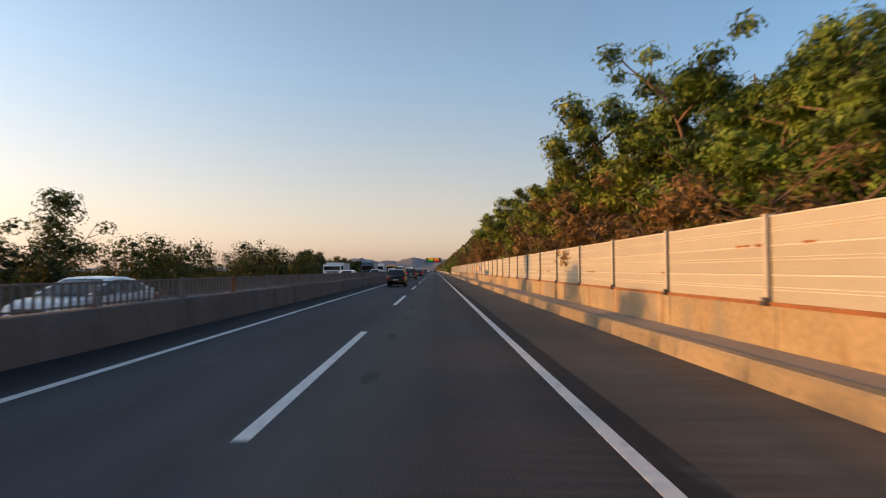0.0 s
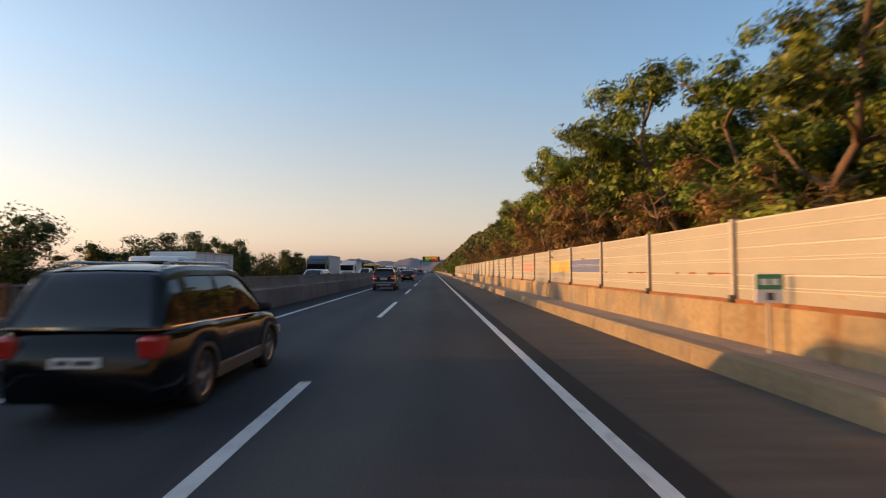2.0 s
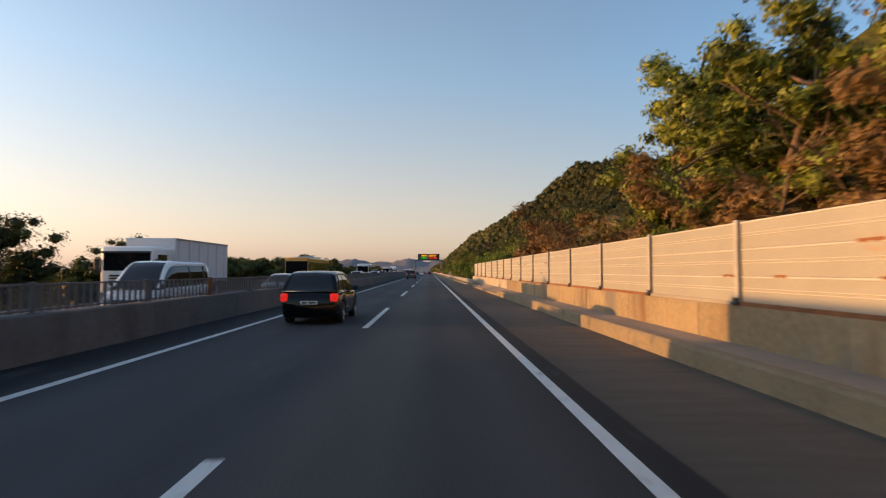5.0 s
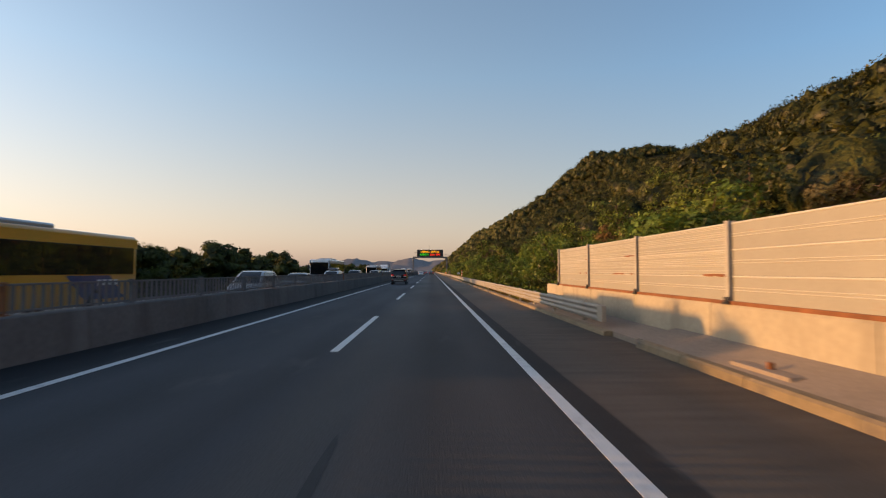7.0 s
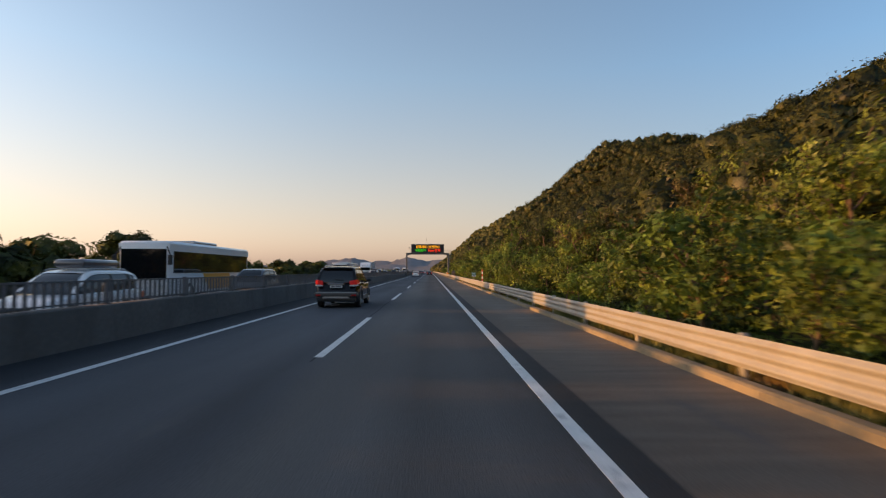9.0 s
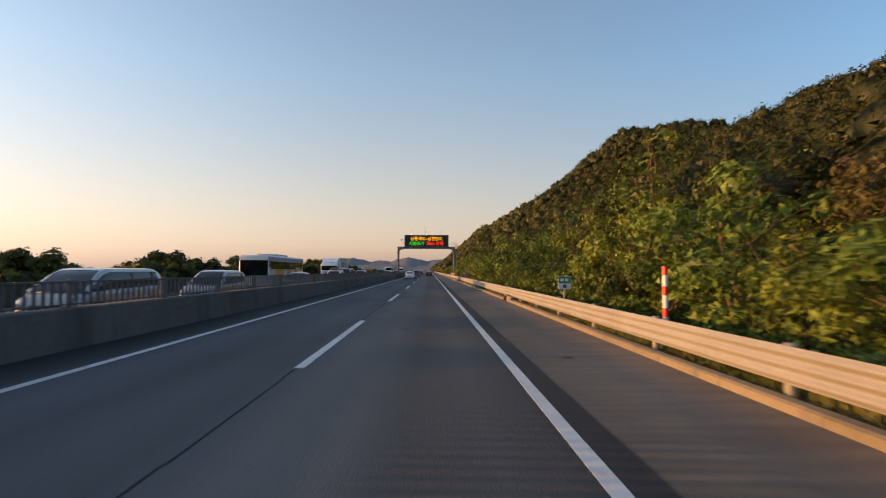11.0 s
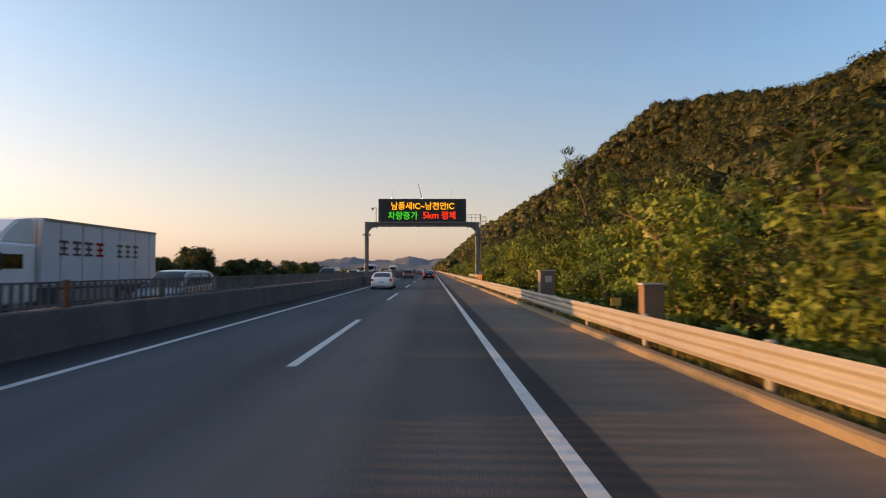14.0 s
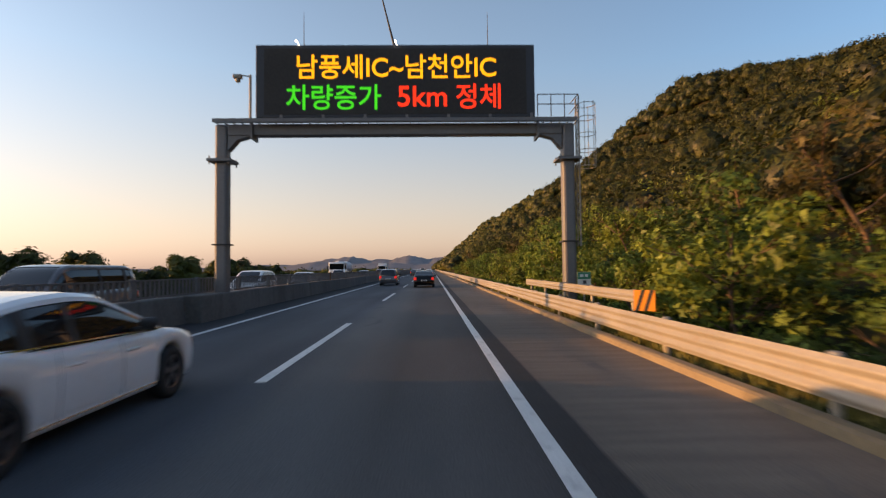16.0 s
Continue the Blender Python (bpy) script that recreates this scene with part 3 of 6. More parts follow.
part("sloping_apron", extrude_profile(bmesh.new(), [(4.68, -0.1), (4.68, 0.15), (5.58, 0.36), (5.58, -0.1)], 146.01, 166.5), WALKWAY, kerb)
bm = extrude_profile(bmesh.new(), [(4.45, -0.1), (4.48, 0.12), (4.52, 0.155), (4.68, 0.155), (4.68, -0.1)], 0.01, 1.99)
k2 = part("kerb_stone", bm, KERB, kerb)
k2.matrix_basis = pose(0, 146, 0)
for k in range(1, 10):
    shared("kerb_stone", k2.data, kerb, pose(0, 146 + 2 * k, 0))
part("sloping_apron", extrude_profile(bmesh.new(), [(4.66, -0.1), (4.66, 0.115), (5.58, 0.26), (5.58, -0.1)], 166.51, 173.2), WALKWAY, kerb)
part("sloping_apron", extrude_profile(bmesh.new(), [(4.66, -0.1), (4.66, 0.11), (5.58, 0.21), (5.58, -0.1)], 173.22, 180.4), WALKWAY, kerb)
one_box("base_plate", (4.78, 5.2, 161.5, 162.9, 0.14, 0.235), WALKWAY, kerb, bevel=0.015)
one_box("bolt_stub", (4.9, 4.98, 162.1, 162.18, 0.15, 0.33), RUST, kerb, bevel=0.01)

# drain grates at the foot of the kerb
for y in (35.6, 74.0, 112.4, 150.8):
    grate = root("drain_grate", "dark cast-iron drain grate beside the kerb", "drain grate", at=(4.12, y, 0))
    one_box("frame", (-0.26, 0.26, -0.42, 0.42, -0.02, 0.006), BLACK, grate)
    bar = one_box("bar", (-0.22, 0.22, -0.012, 0.012, 0.006, 0.014), RUST, grate)
    bar.matrix_basis = pose(0, -0.36, 0)
    for k in range(1, 10):
        shared("bar", bar.data, grate, pose(0, -0.36 + 0.08 * k, 0))

# low kerb of the open stretch
low = root("kerb", "low brownish concrete kerb under the guard rail", "kerb", kind="structure")
bm = extrude_profile(bmesh.new(), [(4.40, -0.1), (4.43, 0.10), (4.48, 0.125), (4.64, 0.125), (4.66, -0.1)], 0.008, 1.992)
ls = part("kerb_stone", bm, KERB, low)
ls.matrix_basis = pose(0, 172, 0)
DRAINS = (365.0,)
for y in (168, 170):
    shared("kerb_stone", ls.data, low, pose(0, y, 0))
for k in range(1, 160):
    if k not in (46, 47):
        shared("kerb_stone", ls.data, low, pose(0, 172 + 2 * k, 0))
one_box("inlet_block", (4.41, 4.68, 263.9, 265.35, -0.1, 0.28), KERB, low, bevel=0.04)
one_box("kerb_stone", (4.42, 4.66, 266.7, 267.99, -0.1, 0.125), KERB, low, bevel=0.02)
# hood added over the inlet; back and cheek painted black as the void's shade
inlet = one_box("drain_inlet", (4.46, 5.0, 265.36, 266.7, 0.27, 0.32), KERB, low, "hooded concrete drain inlet")
one_box("inlet_back", (4.94, 5.0, 265.36, 266.7, -0.1, 0.27), BLACK, inlet)
one_box("inlet_cheek", (4.68, 4.94, 265.3, 265.36, -0.1, 0.27), BLACK, inlet)
one_box("kerb_run", (4.4, 4.66, 492.1, ROAD_Y1, -0.1, 0.125), KERB, low)
# black block on the kerb face stands for the shade of a drain opening
for d in DRAINS:
    one_box("drain_opening", (4.392, 4.45, d - 0.3, d + 0.3, 0.01, 0.085), BLACK, low)

# ---------------------------------------------------------------- guard rail
rail = root("guard_rail", "galvanised corrugated steel guard rail on short posts", "guard rail", kind="structure")
RX, RZ = 4.62, 0.27
wave = []
for k in range(31):
    u = k / 30
    wave.append((RX + 0.018 * math.cos(u * 3 * 2 * math.pi), RZ + 0.46 * u))
prof = [(x, z) for x, z in wave] + [(x + 0.012, z) for x, z in wave[::-1]]
bm = extrude_profile(bmesh.new(), prof, 0, 4.03)
bmesh.ops.translate(bm, vec=(0, 0, 0), verts=bm.verts)
beam = part("rail_beam", bm, GALV, rail, smooth=False)
beam.matrix_basis = pose(0, 169, 0)
bm = bmesh.new()
tube(bm, [(RX + 0.17, 0, -0.3), (RX + 0.17, 0, 0.70)], 0.065, 10)
tube(bm, [(RX + 0.17, 0, 0.70), (RX + 0.17, 0, 0.74)], [0.085, 0.06], 10)
box(bm, RX + 0.02, RX + 0.12, -0.08, 0.08, 0.36, 0.62)
rp = part("rail_post", bm, GALV, rail)
rp.matrix_basis = pose(0, 171, 0)
for k in range(1, 86):
    shared("rail_beam", beam.data, rail, pose(0.004 * (k % 2), 169 + 4 * k, 0))
    shared("rail_post", rp.data, rail, pose(0, 171 + 4 * k, 0))
bm = extrude_profile(bmesh.new(), prof, 513, 1500)
part("rail_beam", bm, GALV, rail)
bm = bmesh.new()
for k in range(120):
    box(bm, RX + 0.06, RX + 0.2, 515 + 4 * k, 515.14 + 4 * k, -0.2, 0.74)
part("far_posts", bm, GALV, rail)
bm = bmesh.new()
extrude_profile(bm, [(RX - 0.05, RZ + 0.02), (RX - 0.05, RZ + 0.44), (RX + 0.06, RZ + 0.44), (RX + 0.06, RZ + 0.02)], 168.6, 169.05)
part("end_piece", bm, GALV, rail, "flared steel end piece")
top_rail = root("guard_rail", "short upper box rail with a striped end board", "guard rail", kind="structure")
bm = extrude_profile(bmesh.new(), [(5.12, 0.84), (5.09, 0.88), (5.12, 0.92), (5.09, 0.98), (5.12, 1.02), (5.12, 1.1), (5.22, 1.1), (5.22, 0.84)], 349.2, 363.0)
part("rail_beam", bm, GALV, top_rail)
for y in (349.8, 353, 356.2, 359.4, 362.4):
    part("rail_post", tube(bmesh.new(), [(5.27, y, -0.2), (5.27, y, 1.12)], 0.055, 10), GALV, top_rail)
bo = one_box("end_board", (-0.22, 0.22, -0.02, 0.02, 0.68, 1.13), plain("orange_reflective", (0.85, 0.30, 0.02), 0.45), top_rail, "orange board with black diagonal bars")
bo.matrix_basis = pose(5.2, 349.0, 0, 0, 0, -35)
for x in (-0.20, -0.02):
    bm = bmesh.new()
    bm.faces.new([bm.verts.new(p) for p in ((x, -0.024, 0.68), (x + 0.08, -0.024, 0.68), (min(x + 0.22, 0.22), -0.024, 1.13), (x + 0.14, -0.024, 1.13))])
    part("diagonal_bar", bm, BLACK, bo)

# ---------------------------------------------------------------- central reservation
median = root("wall_median", "grimy concrete median wall between the carriageways", "median wall", kind="structure")
bm = extrude_profile(bmesh.new(), [(-7.56, -0.1), (-7.56, 0.82), (-7.53, 0.85), (-7.19, 0.85), (-7.16, 0.82), (-7.12, 0.15), (-7.10, -0.1)], 0.012, 5.988)
ms = part("wall_segment", bm, MEDIAN, median)
ms.matrix_basis = pose(0, -68, 0)
for k in range(1, 100):
    shared("wall_segment", ms.data, median, pose(0, -68 + 6 * k, 0))
part("wall_run", extrude_profile(bmesh.new(), [(-7.56, -0.1), (-7.56, 0.85), (-7.16, 0.85), (-7.10, -0.1)], 532, ROAD_Y1), MEDIAN, median)
one_box("post_plinth", (-7.75, -6.62, 354.6, 358.6, -0.05, 0.88), MEDIAN, median, "wider concrete plinth round the gantry post", bevel=0.05)
fence = root("median_fence", "dark steel picket fence on the median wall", "fence", kind="structure")
bm = bmesh.new()
for k in range(15):
    y = 0.14 + 0.25 * k
    box(bm, -7.375, -7.35, y, y + 0.122, 0.87, 1.39)
box(bm, -7.39, -7.33, 0, 3.94, 1.37, 1.41)
box(bm, -7.385, -7.335, 0, 3.94, 0.90, 0.93)
fp = part("fence_panel", bm, DARKSTEEL, fence)
fp.matrix_basis = pose(0, -68, 0)
bm = bmesh.new()
box(bm, -7.41, -7.31, -0.05, 0.05, 0.84, 1.44, bevel=0.008)
box(bm, -7.45, -7.27, -0.08, 0.08, 0.845, 0.87)
fpost = part("fence_post", bm, DARKSTEEL, fence)
fpost.matrix_basis = pose(0, -68.03, 0)
RUSTPOST = fpost.data.copy()
RUSTPOST.materials[0] = RUST
for k in range(1, 150):
    shared("fence_panel", fp.data, fence, pose(0, -68 + 4 * k, 0))
    shared("fence_post", RUSTPOST if k % 9 == 4 else fpost.data, fence, pose(0, -68.03 + 4 * k, 0))
bm = bmesh.new()
box(bm, -7.38, -7.34, 532, 1500, 0.87, 1.4)
part("fence_run", bm, DARKSTEEL, fence)
# ---------------------------------------------------------------- sign gantry
GY = 356.6
gantry = root("sign_gantry", "grey steel portal gantry carrying a message board over the road", "sign gantry", at=(0, GY, 0))
STEEL = material("gantry_steel", (0.175, 0.17, 0.17), 0.5, metal=0.35, var=0.12, scale=0.8, fine=12)


def gantry_post(x, z0):
    bm = bmesh.new()
    box(bm, x - 0.22, x + 0.22, 0.08, 0.56, z0, 5.55, bevel=0.09)
    box(bm, x - 0.22, x + 0.22, 0.08, 0.56, 5.6, 6.88, bevel=0.09)
    post = part("post", bm, STEEL, gantry)
    bm = bmesh.new()
    box(bm, x - 0.42, x + 0.42, -0.1, 0.75, 5.53, 5.62)
    for k in (-1, 1):
        for d in (-0.05, 0.7):
            tube(bm, [(x + 0.34 * k, d, 5.42), (x + 0.34 * k, d, 5.72)], 0.025, 6)
    part("flange", bm, STEEL, post)
    bm = bmesh.new()
    tube(bm, [(x, 0.32, 2.55), (x, 0.32, 2.6)], [0.40, 0.40], 4)
    part("strap", bm, BLACK, post)
    return post


gantry_post(-6.86, 0.8)
gantry_post(5.63, -0.1)
bm = bmesh.new()
box(bm, -6.6, 5.4, 0.1, 0.55, 6.48, 6.86, bevel=0.02)
part("beam", bm, STEEL, gantry)
for x, s in ((-6.6, 1), (5.37, -1)):
    bm = bmesh.new()
    vs = [(x - 0.02 * s, 5.95), (x + 0.3 * s, 6.33), (x + 0.9 * s, 6.5), (x - 0.02 * s, 6.7)]
    a = [bm.verts.new((p, 0.14, z)) for p, z in vs]
    b = [bm.verts.new((p, 0.52, z)) for p, z in vs]
    for k in range(4):
        bm.faces.new((a[k], a[(k + 1) % 4], b[(k + 1) % 4], b[k]))
    bm.faces.new(a[::-1])
    bm.faces.new(b)
    bmesh.ops.recalc_face_normals(bm, faces=bm.faces)
    part("knee_brace", bm, STEEL, gantry)
    bm = bmesh.new()
    box(bm, x + 0.86 * s - 0.04, x + 0.86 * s + 0.04, -0.02, 0.66, 6.34, 6.9)
    part("beam_flange", bm, STEEL, gantry)
bm = bmesh.new()
for y in (-0.25, 0.05, 0.35, 0.65, 0.95):
    box(bm, -7.0, 5.85, y - 0.02, y + 0.02, 6.90, 6.94)
for k in range(44):
    box(bm, -7.0 + 0.3 * k, -6.97 + 0.3 * k, -0.27, 0.97, 6.88, 6.92)
walkw = part("catwalk", bm, STEEL, gantry, "open steel grating catwalk")
bm = bmesh.new()
box(bm, -7.0, 5.85, -0.31, -0.27, 6.85, 6.98)
for k in range(7):
    box(bm, -4.6 + 1.47 * k - 0.05, -4.6 + 1.47 * k + 0.05, -0.33, -0.25, 6.92, 7.12)
part("toe_board", bm, STEEL, walkw)
bm = bmesh.new()
for z in (7.45, 7.8):
    tube(bm, [(4.45, -0.26, z), (5.9, -0.26, z)], 0.018, 6)
    tube(bm, [(5.9, -0.26, z), (5.9, 0.95, z)], 0.018, 6)
for x in (4.45, 4.93, 5.41, 5.9):
    tube(bm, [(x, -0.26, 7.0), (x, -0.26, 7.8)], 0.018, 6)
part("guard_railing", bm, STEEL, gantry)
bm = bmesh.new()
for z in (5.3, 5.9, 6.5, 7.1, 7.6):
    pts = [(6.35 + 0.33 * math.cos(a), 0.32 + 0.38 * math.sin(a), z) for a in [2 * math.pi * k / 12 for k in range(13)]]
    tube(bm, pts, 0.014, 5)
for k in range(6):
    a = 2 * math.pi * k / 6
    tube(bm, [(6.35 + 0.33 * math.cos(a), 0.32 + 0.38 * math.sin(a), 5.3), (6.35 + 0.33 * math.cos(a), 0.32 + 0.38 * math.sin(a), 7.65)], 0.012, 5)
for x in (6.0, 6.03):
    tube(bm, [(x, 0.12, 2.4), (x, 0.12, 7.9)], 0.016, 5)
    tube(bm, [(x, 0.5, 2.4), (x, 0.5, 7.9)], 0.016, 5)
for k in range(18):
    tube(bm, [(6.02, 0.12, 2.5 + 0.3 * k), (6.02, 0.5, 2.5 + 0.3 * k)], 0.012, 5)
part("caged_ladder", bm, GALV, gantry)
bm = bmesh.new()
tube(bm, [(-5.78, 0.0, 6.9), (-5.78, 0.0, 8.62)], 0.05, 8)
tube(bm, [(-5.78, 0.0, 8.56), (-6.2, -0.1, 8.6)], 0.025, 6)
cm = part("camera_mast", bm, POST, gantry)
bm = bmesh.new()
box(bm, -6.3, -6.0, -0.32, -0.1, 8.42, 8.56, bevel=0.03)
bmesh.ops.create_icosphere(bm, subdivisions=2, radius=0.1, matrix=pose(-6.15, -0.2, 8.37))
part("traffic_camera", bm, GALV, cm, "grey dome traffic camera")

board = root("message_board", "black LED message board with yellow, green and red Korean text", "message board", at=(-0.57, GY, -0.11))
bm = box(bmesh.new(), -4.92, 4.92, -0.32, 0.3, 7.09, 9.69, bevel=0.03)
part("cabinet", bm, material("board_cabinet", (0.03, 0.035, 0.045), 0.5, var=0.15, scale=0.8), board)
bm = box(bmesh.new(), -4.62, 4.62, -0.335, -0.31, 7.2, 9.55)
part("led_face", bm, material("led_face", (0.030, 0.027, 0.024), 0.7, var=0.3, scale=0.6, fine=12), board)
bm = bmesh.new()
tube(bm, [(-0.05, -0.1, 9.69), (-0.2, -0.12, 10.3), (-0.48, -0.14, 11.45)], [0.045, 0.035, 0.025], 8)
part("antenna", bm, BLACK, board, "black leaning aerial")
for x in (-3.3, 3.3):
    bm = bmesh.new()
    tube(bm, [(x, 0, 9.69), (x, 0, 10.4), (x, 0, 11.0)], [0.018, 0.012, 0.006], 6)
    part("lightning_rod", bm, STEEL, board)
for x in (-3.45, 0.0):
    bm = bmesh.new()
    tube(bm, [(x + 0.05, -0.2, 9.68), (x, -0.5, 9.76)], [0.02, 0.02], 6)
    bmesh.ops.create_icosphere(bm, subdivisions=2, radius=0.045, matrix=pose(x, -0.5, 9.74))
    part("board_lamp", bm, plain("lamp_white", (1, 0.95, 0.85), 0.3, emit=1.5), board, "small lit white lamp")


def led(name, color, strength):
    m = plain(name, color, 0.6, emit=strength, spec=0.1)
    m.node_tree.nodes["Principled BSDF"].inputs["Base Color"].default_value = (0.02, 0.02, 0.02, 1)
    return m


AMBER, GREEN, RED = led("led_amber", (1.0, 0.42, 0.012), 0.62), led("led_green", (0.003, 0.62, 0.02), 0.5), led("led_red", (1.0, 0.04, 0.012), 0.55)


def lettering(text, x0, x1, z0, z1, mat, y=-0.345):
    """Raised lit letters that fill the given space."""
    cu = bpy.data.curves.new("lettering", "FONT")
    cu.body, cu.size, cu.extrude, cu.offset = text, 1.0, 0.004, 0.014
    tmp = bpy.data.objects.new("tmp", cu)
    scene.collection.objects.link(tmp)
    bpy.context.view_layer.update()
    me = bpy.data.meshes.new_from_object(tmp.evaluated_get(bpy.context.evaluated_depsgraph_get()))
    bpy.data.objects.remove(tmp)
    n = len(me.vertices)
    co = np.empty(n * 3, np.float32)
    me.vertices.foreach_get("co", co)
    co = co.reshape(-1, 3)
    lo, hi = co.min(0), co.max(0)
    out = np.stack([x0 + (co[:, 0] - lo[0]) / (hi[0] - lo[0]) * (x1 - x0), y - co[:, 2] * 0.5, z0 + (co[:, 1] - lo[1]) / (hi[1] - lo[1]) * (z1 - z0)], 1)
    me.vertices.foreach_set("co", out.astype(np.float32).reshape(-1))
    me.materials.clear()
    me.materials.append(mat)
    me.update()
    ob = new("lettering", me)
    ob.parent = board
    return ob


lettering("남풍세IC~남천안IC", -3.47, 3.55, 8.46, 9.33, AMBER)
lettering("차량증가", -3.85, -0.52, 7.36, 8.26, GREEN)
lettering("5km", 0.06, 1.80, 7.46, 8.20, RED)
lettering("정체", 2.12, 3.70, 7.38, 8.28, RED)


# ---------------------------------------------------------------- small roadside things
def km_sign(x, y, z0, ztop, at_wall=False):
    s = root("distance_sign", "small green and white distance sign on a thin post", "road sign", "distance signs along the verge", at=(x, y, 0))
    part("post", tube(bmesh.new(), [(0, 0.02, z0), (0, 0.02, ztop)], 0.03, 8), GALV, s)
    p = one_box("plate", (-0.23, 0.23, -0.02, 0.0, ztop - 0.46, ztop), plain("sign_white", (0.7, 0.72, 0.72), 0.5), s)
    one_box("green_field", (-0.22, 0.22, -0.026, -0.021, ztop - 0.25, ztop - 0.01), plain("sign_green", (0.02, 0.22, 0.13), 0.45), p)
    for k, (a, b) in enumerate(((-0.15, -0.03), (0.02, 0.14))):
        one_box("figure_bar", (a, b, -0.031, -0.027, ztop - 0.18, ztop - 0.08), plain("sign_white_ink", (0.75, 0.78, 0.76), 0.5), p)
    one_box("figure_bar", (-0.05, 0.07, -0.026, -0.021, ztop - 0.42, ztop - 0.3), INK, p)


km_sign(5.3, 55.0, 0.3, 1.57)
km_sign(5.12, 255.6, -0.1, 1.44)
km_sign(5.95, 356.2, -0.05, 1.47)

marker = root("marker_post", "slim red and white banded marker post behind the rail", "marker post", at=(5.3, 247.7, 0))
bm = tube(bmesh.new(), [(0, 0, -0.1), (0, 0, 1.74)], 0.055, 12)
part("pole", bm, plain("marker_white", (0.75, 0.74, 0.72), 0.45), marker)
for z in (0.66, 1.12, 1.55):
    part("red_band", tube(bmesh.new(), [(0, 0, z), (0, 0, z + 0.19)], 0.058, 12), plain("marker_red", (0.6, 0.03, 0.02), 0.4), marker)

cab = root("control_cabinet", "brownish grey roadside control cabinet behind the rail", "control cabinet", at=(5.5, 319.7, 0))
bm = box(bmesh.new(), -0.32, 0.32, -0.28, 0.28, 0.25, 1.56, bevel=0.02)
part("body", bm, material("cabinet_paint", (0.19, 0.145, 0.11), 0.55, var=0.15, scale=1.5), cab)
one_box("roof", (-0.37, 0.37, -0.33, 0.33, 1.56, 1.61), POST, cab, bevel=0.01)
one_box("base", (-0.31, 0.31, -0.27, 0.27, -0.2, 0.25), CONCRETE, cab)
one_box("door", (-0.27, 0.27, -0.295, -0.281, 0.32, 1.5), material("cabinet_door", (0.17, 0.125, 0.095), 0.5, var=0.1, scale=1.5), cab)
one_box("notice", (-0.11, 0.17, -0.305, -0.296, 1.08, 1.36), plain("notice_pink", (0.55, 0.42, 0.38), 0.6), cab)

small = root("junction_box", "small rust-brown junction box behind the rail", "junction box", at=(5.2, 307.7, 0))
part("body", box(bmesh.new(), -0.22, 0.22, -0.15, 0.15, 0.55, 1.3, bevel=0.015), material("box_brown", (0.20, 0.12, 0.07), 0.6, var=0.25, scale=2.0), small)
part("stand", box(bmesh.new(), -0.06, 0.06, -0.05, 0.05, -0.1, 0.55), GALV, small)
part("lid", box(bmesh.new(), -0.25, 0.25, -0.18, 0.18, 1.3, 1.34, bevel=0.01), POST, small)
plate = root("marker_plate", "small yellow marker plate on a thin stake", "marker plate", at=(5.12, 309.7, 0))
part("plate", box(bmesh.new(), -0.13, 0.13, -0.012, 0.012, 0.72, 0.92, bevel=0.006), YELLOWP, plate)
part("stake", tube(bmesh.new(), [(0.05, 0.02, -0.1), (0.05, 0.02, 0.85)], 0.015, 6), GALV, plate)
pole = root("utility_pole", "slim pale utility pole among the shrubs on the slope", "utility pole", at=(11.5, 199.5, float(ground_z(11.5, 199.5))))
part("pole", tube(bmesh.new(), [(0, 0, -0.3), (0, 0, 3.1)], [0.08, 0.06], 10), POST, pole)
part("wire", tube(bmesh.new(), [(0.62 * k, -1.65 * k, 3.0 - 0.3 * math.sin(math.pi * k / 10)) for k in range(10)], 0.014, 5), POST, pole)


# ---------------------------------------------------------------- trees and shrubs
def limb(bm, rng, p, d, length, r, steps=5):
    pts, rad = [Vector(p)], [r]
    d = Vector(d).normalized()
    for k in range(steps):
        d = (d + Vector((rng.normal(0, 0.16), rng.normal(0, 0.16), 0.10))).normalized()
        pts.append(pts[-1] + d * length / steps)
        rad.append(r * (1 - 0.8 * (k + 1) / steps))
    tube(bm, pts, rad, 3 if r < 0.06 else 5 if r < 0.12 else 8, cap=False)
    return pts


def ball():
    """The triangles of a coarse ball."""
    bm = bmesh.new()
    bmesh.ops.create_icosphere(bm, subdivisions=1, radius=1.0)
    v = np.array([[tuple(p.co) for p in f.verts] for f in bm.faces])
    bm.free()
    return v


BALL = ball()


